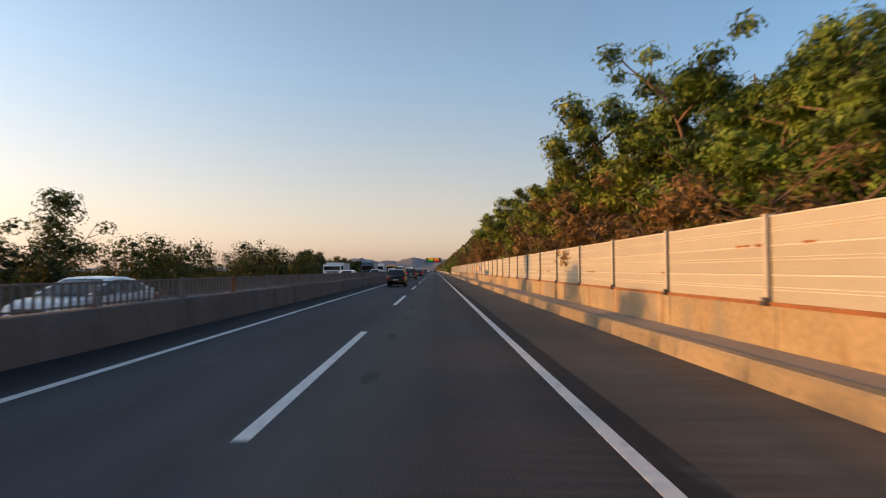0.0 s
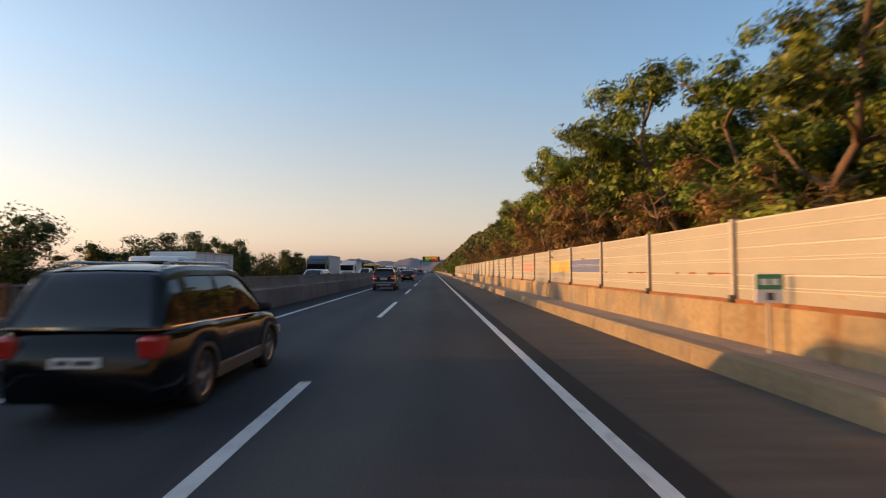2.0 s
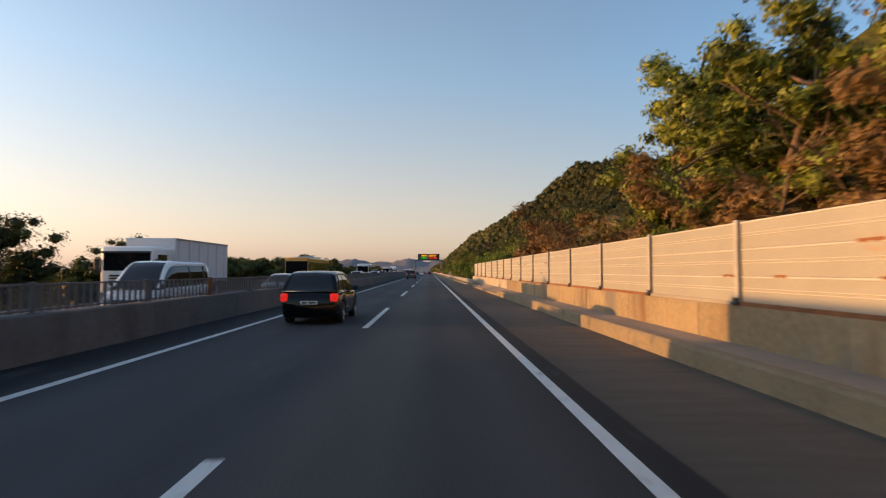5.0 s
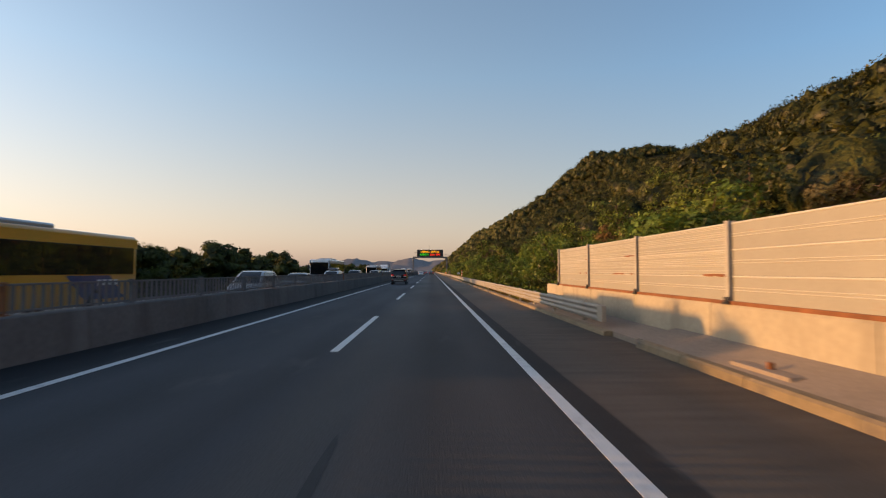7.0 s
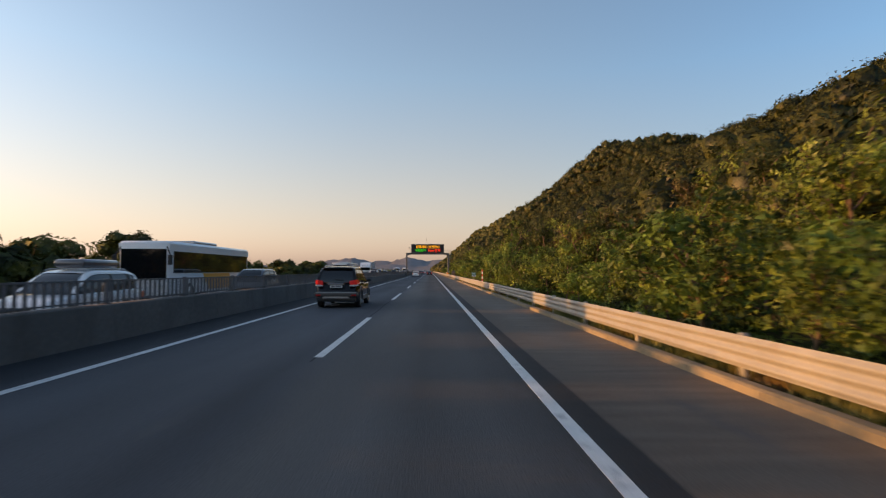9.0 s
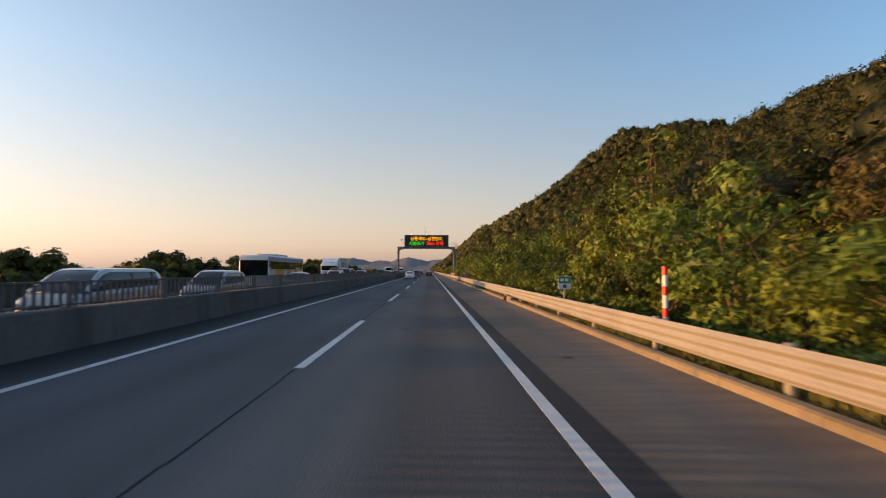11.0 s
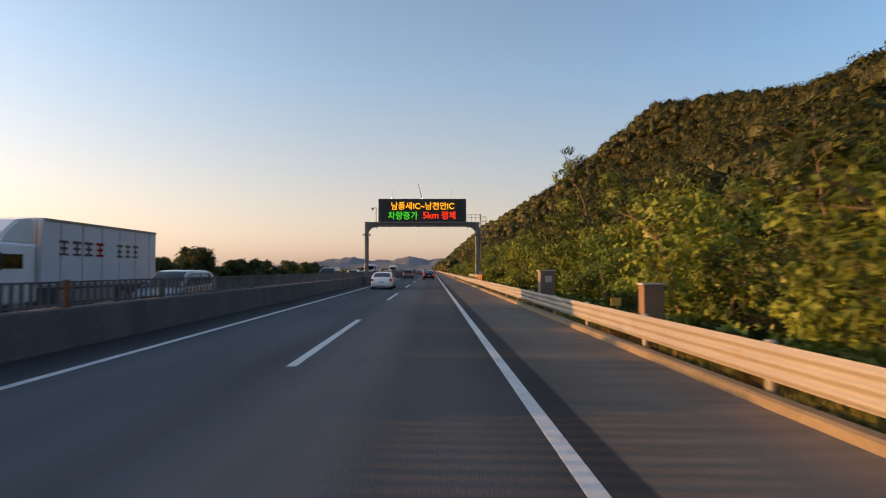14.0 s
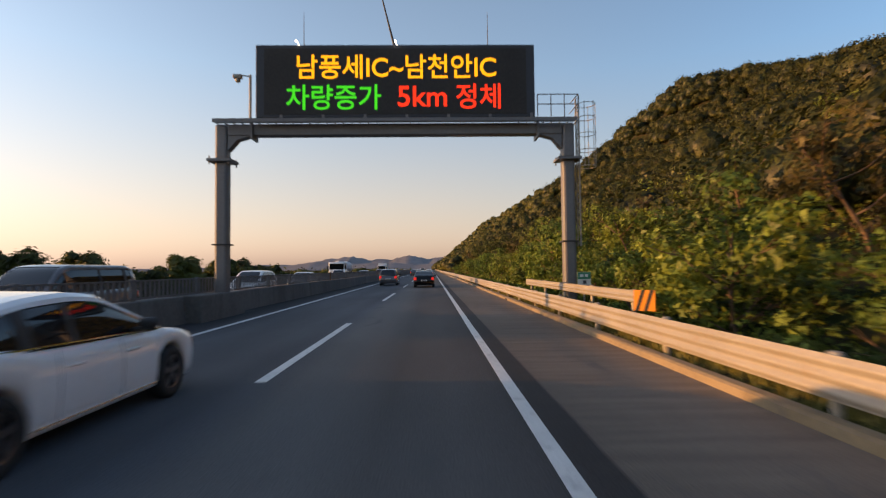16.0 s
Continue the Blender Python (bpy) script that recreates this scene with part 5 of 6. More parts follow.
def curve(pts, y):
    """A smooth line through (y, z) points that never overshoots them."""
    if y <= pts[0][0]:
        return pts[0][1]
    if y >= pts[-1][0]:
        return pts[-1][1]
    k = max(i for i in range(len(pts) - 1) if pts[i][0] <= y)
    sl = [(b[1] - a[1]) / (b[0] - a[0]) for a, b in zip(pts, pts[1:])]

    def tangent(i):
        if i == 0 or i == len(pts) - 1:
            return sl[0] if i == 0 else sl[-1]
        a, b = sl[i - 1], sl[i]
        return 0.0 if a * b <= 0 else 2 * a * b / (a + b)

    (ya, za), (yb, zb) = pts[k], pts[k + 1]
    h = yb - ya
    u = (y - ya) / h
    return za * (1 + 2 * u) * (1 - u) ** 2 + tangent(k) * h * u * (1 - u) ** 2 + zb * u * u * (3 - 2 * u) + tangent(k + 1) * h * u * u * (u - 1)


def loft(bm, rings, caps=True):
    vs = [[bm.verts.new(p) for p in r] for r in rings]
    for a, b in zip(vs, vs[1:]):
        for k in range(len(a) - 1):
            bm.faces.new((a[k], a[k + 1], b[k + 1], b[k]))
    if caps:
        bm.faces.new(vs[0])
        bm.faces.new(vs[-1][::-1])
    bmesh.ops.recalc_face_normals(bm, faces=bm.faces)
    return bm


SEC = [(0, 0), (0.90, 0), (0.965, 0.05), (0.985, 0.2), (1.0, 0.45), (0.998, 0.6), (0.985, 0.78), (0.955, 0.92), (0.90, 0.985), (0.7, 1.0), (0, 1.015)]  # half a body's cross-section


def car(name, label, L, W, H, hood, paint, at, turn, roof, rear_glass=True, belt=None, wheel_r=0.34, axles=None, rim=None, clad=None, lit=False, group="", ground=0.2, rails=False, plate=True, category="car", roofbox=False, nose=0.15, quarter=0.5, sill=False, lamps=True):
    """A road car, facing +y in its own space. hood: (y, z) line of the body's upper edge; roof: (y, z) line of the cabin."""
    c = root(name, label, category, group, at=at, turn=turn)
    hw = W / 2
    rim = rim or ALLOY
    axles = axles or (-L * 0.29, L * 0.30)
    belt = belt or hood
    ra = wheel_r * 1.13

    def half(y):
        u = abs(y) / (L / 2)
        return hw * (1 - (nose if y > 0 else 0.15) * max(0, (u - 0.72) / 0.28) ** 2.2)

    ys = sorted(set([round(-L / 2 + L * k / 40, 3) for k in range(41)] + [round(a + ra * math.cos(math.pi * k / 10), 3) for a in axles for k in range(11)]))
    rings = []
    for y in ys:
        zt = curve(hood, y)
        zb = ground + 0.06 * max(0, (abs(y) / (L / 2) - 0.85) / 0.15)
        for a in axles:
            if abs(y - a) < ra:
                zb = max(zb, wheel_r + math.sqrt(max(0, ra ** 2 - (y - a) ** 2)) * 0.98)
        w = half(y)
        zb = min(zb, zt - 0.1)
        sec = SEC
        rings.append([(w * a, y, zb + (zt - zb) * b) for a, b in sec] + [(-w * a, y, zb + (zt - zb) * b) for a, b in sec[-2:0:-1]] + [(0, y, zb)])
    body = part("body", loft(bmesh.new(), rings), paint, c, smooth=False)
    body.data.shade_smooth()
    # cabin
    y0, y1 = roof[0][0], roof[-1][0]
    zr = max(z for _, z in roof)
    wb, wr = hw * 0.925, hw * 0.735

    def cab_ring(y, off=0.0):
        zt, zb = curve(roof, y), curve(belt, y) - 0.04
        f = min(1, max(0, (zt - zb) / (zr - curve(belt, 0) + 0.04)))
        wt = wb + (wr - wb) * f
        h = max(zt - zb, 0.01)
        return [(wb, zb), (wb + (wt - wb) * 0.5 + 0.012, zb + h * 0.5), (wt, zb + h * 0.93), (wt - 0.06, zb + h * 0.99), (wt - 0.2, zb + h + 0.008), (0, zb + h + 0.02)]

    cys = [y0 + (y1 - y0) * k / 36 for k in range(37)]
    bm = loft(bmesh.new(), [[(x, y, z) for x, z in cab_ring(y)] + [(-x, y, z) for x, z in cab_ring(y)[-2::-1]] for y in cys])
    g = part("window_glass", bm, GLASS, c, "dark tinted windows")
    g.data.shade_smooth()
    # painted roof, pillars and window surround
    bm = bmesh.new()
    flat = [y for y in cys if curve(roof, y) > zr - 0.10]
    loft(bm, [[(x, y, z + 0.012) for x, z in cab_ring(y)[3:]] + [(-x, y, z + 0.012) for x, z in cab_ring(y)[-2:2:-1]] for y in flat], caps=False)
    for s in (-1, 1):
        strip = []
        for y in cys:
            q = cab_ring(y)
            f0, f1, f2, f3 = q[1], q[2], q[3], q[4]
            a = (f0[0] + (f1[0] - f0[0]) * 0.80, f0[1] + (f1[1] - f0[1]) * 0.80)
            strip.append([(s * (a[0] + 0.012), y, a[1]), (s * (f1[0] + 0.012), y, f1[1] + 0.004), (s * f2[0], y, f2[1] + 0.014), (s * (f2[0] * 0.6 + f3[0] * 0.4), y, f2[1] * 0.6 + f3[1] * 0.4 + 0.012)])
        loft(bm, strip, caps=False)
    part("roof_panel", bm, paint, c)
    # pillars between the side windows
    span = flat[-1] - flat[0]
    for s in (-1, 1):
        for y, w in ((flat[0] + span * 0.10, 0.16), (flat[0] + span * 0.52, 0.09)):
            a, b = cab_ring(y), cab_ring(y + w)
            bm = loft(bmesh.new(), [[(s * (x + 0.008), y, z) for x, z in a[:3]], [(s * (x + 0.008), y + w, z) for x, z in b[:3]]], caps=False)
            part("window_pillar", bm, BLACK if clad is None else paint, c)
        # painted rear quarter, its front edge leaning with the rear window
        rows = []
        for k in range(9):
            row = []
            for i in range(4):
                lean = (0.0, 0.16, 0.34, 0.40)[i] * (quarter > 0.4)
                y = y0 + 0.012 + (quarter + lean) * k / 8
                x, z = cab_ring(y)[i]
                row.append((s * (x + 0.011), y, z))
            rows.append(row)
        part("rear_quarter", loft(bmesh.new(), rows, caps=False), paint, c, smooth=True)
    for s in (-1, 1):
        q = [(s * (cab_ring(y)[0][0] + 0.014), y, curve(belt, y) - 0.01) for y in cys[2:-2]]
        part("window_trim", tube(bmesh.new(), q[::3], 0.011, 5), CHROME, c)
    # side details
    zs = curve(belt, 0) - 0.05
    for s in (-1, 1):
        for y in (-L * 0.12, L * 0.08):
            part("door_handle", box(bmesh.new(), s * (hw - 0.005) - 0.012, s * (hw - 0.005) + 0.012, y, y + 0.2, zs - 0.17, zs - 0.14, bevel=0.008), CHROME if clad else paint, c)
        bm = bmesh.new()
        ym = flat[-1] + 0.32
        box(bm, s * (hw + 0.09) - 0.10, s * (hw + 0.09) + 0.10, ym - 0.05, ym + 0.08, zs + 0.05, zs + 0.19, bevel=0.05)
        box(bm, s * (hw - 0.03) - 0.06, s * (hw - 0.03) + 0.06, ym - 0.02, ym + 0.06, zs + 0.03, zs + 0.08)
        part("wing_mirror", bm, BLACK, c, smooth=True)
        for y in (-L * 0.145, L * 0.06, L * 0.215):
            z0, z1 = ground, curve(hood, y)
            q = [(s * (half(y) * a - 0.002), y, z0 + (z1 - z0) * b) for a, b in SEC[2:8]]
            part("door_seam", tube(bmesh.new(), q, 0.005, 4), BLACK, c)
        if sill:
            q = [(s * (half(y) * 0.972 + 0.004), y, ground + 0.08) for y in (axles[0] + ra, 0, axles[1] - ra)]
            part("sill_trim", tube(bmesh.new(), q, 0.012, 5), CHROME, c)
        if clad:
            bm = bmesh.new()
            box(bm, s * hw - 0.05, s * hw + 0.012, axles[0] + ra, axles[1] - ra, ground + 0.04, ground + 0.24, bevel=0.03)
            for a in axles:
                for k in range(14):
                    t0, t1 = math.pi * k / 14, math.pi * (k + 1) / 14
                    q = []
                    for rr in (ra * 0.99, ra * 1.13):
                        for tt in (t0, t1):
                            for xx in (s * (hw - 0.06), s * (hw + 0.024)):
                                q.append(bm.verts.new((xx, a + rr * math.cos(tt), wheel_r + rr * math.sin(tt))))
                    for f in ((1, 3, 7, 5), (0, 2, 3, 1), (4, 5, 7, 6)):
                        bm.faces.new([q[i] for i in f])
            bmesh.ops.recalc_face_normals(bm, faces=bm.faces)
            part("side_cladding", bm, clad, c, "grey lower body cladding")
        if rails:
            bm = bmesh.new()
            tube(bm, [(s * (wr - 0.09), flat[0] + 0.15, zr - 0.01), (s * (wr - 0.09), flat[0] + 0.3, zr + 0.05), (s * (wr - 0.09), flat[-1] - 0.25, zr + 0.05), (s * (wr - 0.09), flat[-1] - 0.05, zr - 0.01)], 0.019, 8)
            part("roof_rail", bm, SILVER, c)
    if roofbox:
        part("roof_box", box(bmesh.new(), -0.45, 0.45, flat[0] + 0.3, flat[-1] - 0.2, zr + 0.08, zr + 0.34, bevel=0.1, seg=3), PAINTS["grey"], c, smooth=True)
    # dark underbody
    one_box("underbody", (-hw * 0.8, hw * 0.8, -L * 0.46, L * 0.46, ground + 0.02, ground + 0.32), BLACK, c)
    # rear
    zd = curve(hood, -L / 2 + 0.12)
    for s in (-1, 1):
        if lamps:
            bm = box(bmesh.new(), s * hw * 0.82 - 0.12, s * hw * 0.82 + 0.10, -L / 2 - 0.012, -L / 2 + 0.34, zd - 0.34, zd - 0.09, bevel=0.05)
            part("tail_lamp", bm, TAIL_LIT if lit else TAIL, c, "red tail lamp")
        hx, hy = s * hw * (0.72 - max(0, nose - 0.15) * 1.2), L / 2 - max(0, nose - 0.15) * 0.6
        bm = box(bmesh.new(), hx - 0.19, hx + 0.17, hy - 0.34, hy, curve(hood, L / 2 - 0.1) - 0.26, curve(hood, L / 2 - 0.1) - 0.1, bevel=0.03)
        part("headlamp", bm, LAMP, c)
    bm = box(bmesh.new(), -hw * 0.45, hw * 0.45, L / 2 - 0.05, L / 2 + 0.012, ground + 0.3, ground + 0.46, bevel=0.01)
    part("grille", bm, BLACK, c)
    if plate:
        for yy in (-L / 2 - 0.016, L / 2 + 0.014):
            p = one_box("number_plate", (-0.26, 0.26, yy - 0.008, yy + 0.008, zd - 0.42, zd - 0.31) if yy < 0 else (-0.26, 0.26, yy - 0.008, yy + 0.008, 0.42, 0.53), PLATE, c)
            sg = -1 if yy < 0 else 1
            for a, b in ((-0.2, -0.06), (-0.01, 0.2)):
                y2 = yy + sg * 0.011
                one_box("figure_bar", (a, b, y2 - 0.002, y2 + 0.002, (zd - 0.39) if yy < 0 else 0.45, (zd - 0.34) if yy < 0 else 0.5), INK, p)
    for a in axles:
        for s in (-1, 1):
            wheel(c, s * (hw - 0.115), a, wheel_r, 0.22, rim, s)
    return c


def sedan(label, paint, at, turn=0, lit=False, L=4.85, W=1.85, H=1.45, rim=None, group="", name="sedan", **kw):
    return car(name, label, L, W, H, [(-L / 2, 0.62), (-L / 2 + 0.05, 0.94), (-L / 2 + 0.2, 1.02), (-1.75, 1.03), (-0.5, 0.97), (0.75, 0.95), (1.5, 0.90), (2.1, 0.79), (L / 2 - 0.1, 0.68), (L / 2, 0.52)], paint, at, turn,
               [(-2.1, 1.02), (-1.7, 1.16), (-1.2, 1.35), (-0.75, H - 0.02), (-0.3, H), (0.1, H - 0.03), (0.42, H - 0.14), (1.2, 0.95)], belt=[(-2.1, 1.02), (1.2, 0.94)], lit=lit, rim=rim, group=group, wheel_r=0.335, axles=(-1.42, 1.43), nose=0.26, quarter=0.42, sill=True, **kw)


def hatch(label, paint, at, turn=0, group="", L=4.4, H=1.62, name="hatchback", **kw):
    return car(name, label, L, 1.83, H, [(-L / 2, 0.7), (-L / 2 + 0.05, 1.05), (0.7, 1.0), (1.5, 0.92), (L / 2 - 0.08, 0.72), (L / 2, 0.6)], paint, at, turn,
               [(-L / 2 + 0.08, 1.04), (-L / 2 + 0.42, H - 0.08), (-1.2, H), (0.0, H), (0.35, H - 0.05), (1.25, 0.98)], belt=[(-L / 2, 1.05), (1.25, 0.97)], group=group, axles=(-1.28, 1.35), quarter=0.38, **kw)


def minivan(label, paint, at, turn=0, group="", L=5.1, H=1.92, **kw):
    return car("minivan", label, L, 1.92, H, [(-L / 2, 0.7), (-L / 2 + 0.05, 1.12), (1.2, 1.06), (1.9, 0.98), (L / 2 - 0.06, 0.78), (L / 2, 0.62)], paint, at, turn,
               [(-L / 2 + 0.06, 1.1), (-L / 2 + 0.22, H - 0.08), (-1.9, H), (0.6, H), (0.95, H - 0.06), (1.95, 1.02)], belt=[(-L / 2, 1.12), (1.95, 1.02)], group=group, axles=(-1.5, 1.55), category="van", quarter=0.3, **kw)


# the black estate car in the other lane
L = 4.88
suv = car("suv", "glossy black SUV with grey cladding and roof rails", L, 1.90, 1.80,
          [(-L / 2, 0.55), (-L / 2 + 0.03, 0.86), (-L / 2 + 0.09, 1.14), (0.9, 1.10), (1.35, 1.08), (2.1, 0.98), (L / 2 - 0.06, 0.78), (L / 2, 0.6)], PAINTS["black"], (-3.95, 92.6, 0), 0,
          [(-L / 2 + 0.09, 1.12), (-L / 2 + 0.34, 1.66), (-L / 2 + 0.5, 1.76), (-0.9, 1.80), (0.2, 1.78), (0.5, 1.71), (1.38, 1.08)], belt=[(-L / 2, 1.14), (1.38, 1.08)],
          wheel_r=0.375, axles=(-1.42, 1.475), clad=CLAD, ground=0.27, rails=True, plate=False, lamps=False, quarter=0.34)
yr = -L / 2
bm = box(bmesh.new(), -0.92, 0.92, yr - 0.08, yr + 0.2, 0.50, 0.70, bevel=0.06, seg=3)
bump = part("rear_bumper", bm, CLAD, suv, "grey and silver rear bumper", smooth=True)
part("bumper_step", box(bmesh.new(), -0.86, 0.86, yr - 0.10, yr + 0.04, 0.66, 0.715, bevel=0.02), SILVER, bump, "silver bumper step")
bm = bmesh.new()  # silver skid plate, wider at its foot
for y, k in ((yr - 0.11, 0), (yr - 0.04, 1)):
    for x, z in ((-0.6, 0.44), (0.6, 0.44), (0.52, 0.52), (-0.52, 0.52)):
        bm.verts.new((x, y, z))
bm.verts.ensure_lookup_table()
for f in ((0, 1, 2, 3), (7, 6, 5, 4), (0, 4, 5, 1), (1, 5, 6, 2), (2, 6, 7, 3), (3, 7, 4, 0)):
    bm.faces.new([bm.verts[i] for i in f])
part("bumper_trim", bm, SILVER, bump, "silver bumper trim")
part("valance", box(bmesh.new(), -0.84, 0.84, yr - 0.02, yr + 0.2, 0.30, 0.50, bevel=0.05), BLACK, bump)


def wrap_lamp(s, low, mat, label, out):
    """A lamp that runs from the tailgate round the rear corner; low: its lower strip."""
    bm = bmesh.new()
    z0, z1, z2, z3 = (0.955, 0.965, 1.015, 1.03) if low else (1.0, 1.02, 1.19, 1.245)
    plan = [(0.58, yr - 0.012 - out, z0, z2), (0.78, yr - 0.012 - out, z0, z2 * 0.6 + z3 * 0.4), (0.90, yr + 0.06 - out * 0.5, z1, z3), (0.955 + out * 0.5, yr + 0.34, z1 + 0.03, z3 - 0.06)]
    back = [(0.58, yr + 0.1), (0.72, yr + 0.1), (0.80, yr + 0.16), (0.84, yr + 0.34)]
    fr = [[bm.verts.new((s * x, y, a)), bm.verts.new((s * x, y, b))] for x, y, a, b in plan]
    bk = [[bm.verts.new((s * x, y, p[2])), bm.verts.new((s * x, y, p[3]))] for (x, y), p in zip(back, plan)]
    for i in range(3):
        bm.faces.new((fr[i][0], fr[i + 1][0], fr[i + 1][1], fr[i][1]))
        bm.faces.new((fr[i][1], fr[i + 1][1], bk[i + 1][1], bk[i][1]))
        bm.faces.new((bk[i][0], bk[i + 1][0], fr[i + 1][0], fr[i][0]))
    bm.faces.new((fr[0][0], fr[0][1], bk[0][1], bk[0][0]))
    bm.faces.new((fr[3][1], fr[3][0], bk[3][0], bk[3][1]))
    bmesh.ops.recalc_face_normals(bm, faces=bm.faces)
    part("tail_lamp" if not low else "clear_lens", bm, mat, suv, label)


for s in (-1, 1):
    part("reflector", box(bmesh.new(), s * 0.76 - 0.11, s * 0.76 + 0.11, yr - 0.095, yr - 0.07, 0.54, 0.61, bevel=0.01), TAIL, bump)
    wrap_lamp(s, False, SUV_LAMP, "red tail lamp round the corner", 0.0)
    wrap_lamp(s, True, LAMP, "clear reversing lamp", 0.004)
part("rear_spoiler", box(bmesh.new(), -0.64, 0.64, yr + 0.25, yr + 0.55, 1.715, 1.765, bevel=0.024), PAINTS["black"], suv, smooth=True)
part("garnish", box(bmesh.new(), -0.36, 0.36, yr - 0.02, yr + 0.03, 1.02, 1.075, bevel=0.012), CHROME, suv)
pl = part("number_plate", box(bmesh.new(), -0.26, 0.26, yr - 0.02, yr + 0.02, 0.885, 0.995), PLATE, suv)
for a, b in ((-0.2, -0.06), (-0.01, 0.2)):
    one_box("figure_bar", (a, b, yr - 0.026, yr - 0.021, 0.915, 0.965), INK, pl)
bm = tube(bmesh.new(), [(0.3, yr + 0.06, 1.23), (-0.06, yr + 0.075, 1.25)], 0.012, 6)
part("rear_wiper", bm, BLACK, suv)
part("high_brake_lamp", box(bmesh.new(), -0.18, 0.18, yr + 0.27, yr + 0.34, 1.72, 1.75), TAIL, suv)
# traffic on the near carriageway
tagged(copy_thing(suv, pose(-3.85, 221.0, 0)), "glossy black SUV with grey bumper driving in the inner lane")
NEAR = "cars driving ahead on the near carriageway"
sedan("black saloon car with lit red tail lamps", PAINTS["black"], (-0.05, 386.5, 0), 0, True, group=NEAR)
sedan("white executive saloon car passing in the inner lane", PAINTS["white"], (-3.7, 343.25, 0), 0, False, L=4.92, W=1.86, H=1.43, rim=DARKALLOY, group=NEAR)
hatch("black hatchback in the inner lane", PAINTS["black"], (-3.75, 54.6, 0), 0, group=NEAR, lit=False, H=1.7, L=4.6, rails=True, clad=CLAD)
hatch("black hatchback far ahead with lit brake lamps", PAINTS["black"], (-3.7, 128.5, 0), 0, group=NEAR, lit=True)
hatch("dark grey hatchback ahead in the inner lane", PAINTS["grey"], (-3.7, 393.0, 0), 0, group=NEAR, lit=True)
sedan("charcoal saloon far ahead", PAINTS["charcoal"], (-3.7, 470.0, 0), 0, True, group=NEAR)
sedan("silver saloon far ahead", PAINTS["silver"], (0.0, 455.0, 0), 0, True, group=NEAR)
sedan("white saloon in the distance", PAINTS["white"], (-3.7, 520.0, 0), 0, True, group=NEAR)
hatch("grey hatchback in the distance", PAINTS["grey"], (0.0, 540.0, 0), 0, group=NEAR, lit=True)
minivan("white van in the distance", PAINTS["white"], (-3.7, 590.0, 0), 0, group=NEAR)
hatch("navy hatchback in the distance", PAINTS["navy"], (0.0, 640.0, 0), 0, group=NEAR, lit=True)

# oncoming cars
ONC = "oncoming cars beyond the median wall"
XA, XB = -10.4, -14.0
sedan("white saloon coming the other way", PAINTS["white"], (XA, 16.6, 0), 180, group=ONC)
hatch("white hatchback coming the other way", PAINTS["white"], (XA, 64.5, 0), 180, group=ONC, L=4.6)
minivan("pale blue minivan beside the median fence", PAINTS["pale blue"], (XA, 95.0, 0), 180, group=ONC, H=1.74, L=4.9)
minivan("white van with a tall roof", PAINTS["white"], (XA, 131.0, 0), 180, group=ONC, H=2.0)
sedan("silver saloon coming the other way", PAINTS["silver"], (XA, 148.0, 0), 180, group=ONC)
hatch("silver hatchback coming the other way", PAINTS["silver"], (XA, 186.5, 0), 180, group=ONC)
sedan("navy saloon coming the other way", PAINTS["navy"], (XA, 197.0, 0), 180, group=ONC)
hatch("white estate car with a roof box", PAINTS["white"], (XA, 211.5, 0), 180, group=ONC, L=4.6, roofbox=True, rails=True)
hatch("grey SUV coming the other way", PAINTS["grey"], (XA, 228.0, 0), 180, group=ONC, H=1.7)
minivan("dark silver minivan coming the other way", PAINTS["silver"], (XA, 254.0, 0), 180, group=ONC, H=1.68, L=4.9)
hatch("silver compact car coming the other way", PAINTS["silver"], (XA, 263.5, 0), 180, group=ONC)
sedan("charcoal saloon coming the other way", PAINTS["charcoal"], (XA, 280.0, 0), 180, group=ONC)
hatch("white estate car with roof luggage", PAINTS["white"], (XA, 297.0, 0), 180, group=ONC, L=4.6, roofbox=True, rails=True)
minivan("navy minivan beside the median fence", PAINTS["navy"], (XA, 304.6, 0), 180, group=ONC, H=1.85)
hatch("silver hatchback behind the minivan", PAINTS["silver"], (XA, 319.5, 0), 180, group=ONC)
minivan("grey minivan beside the median fence", PAINTS["grey"], (XA, 353.8, 0), 180, group=ONC, H=1.85)
hatch("white hatchback beyond the gantry", PAINTS["white"], (XA, 371.0, 0), 180, group=ONC)
sedan("silver saloon beyond the gantry", PAINTS["silver"], (XA, 384.0, 0), 180, group=ONC)
for k, y in enumerate((402, 425, 452, 480, 515, 560)):
    (sedan if k % 2 else hatch)("oncoming car in the distance", PAINTS[("white", "silver", "grey", "white", "navy", "white")[k]], (XA, float(y), 0), 180, group=ONC)


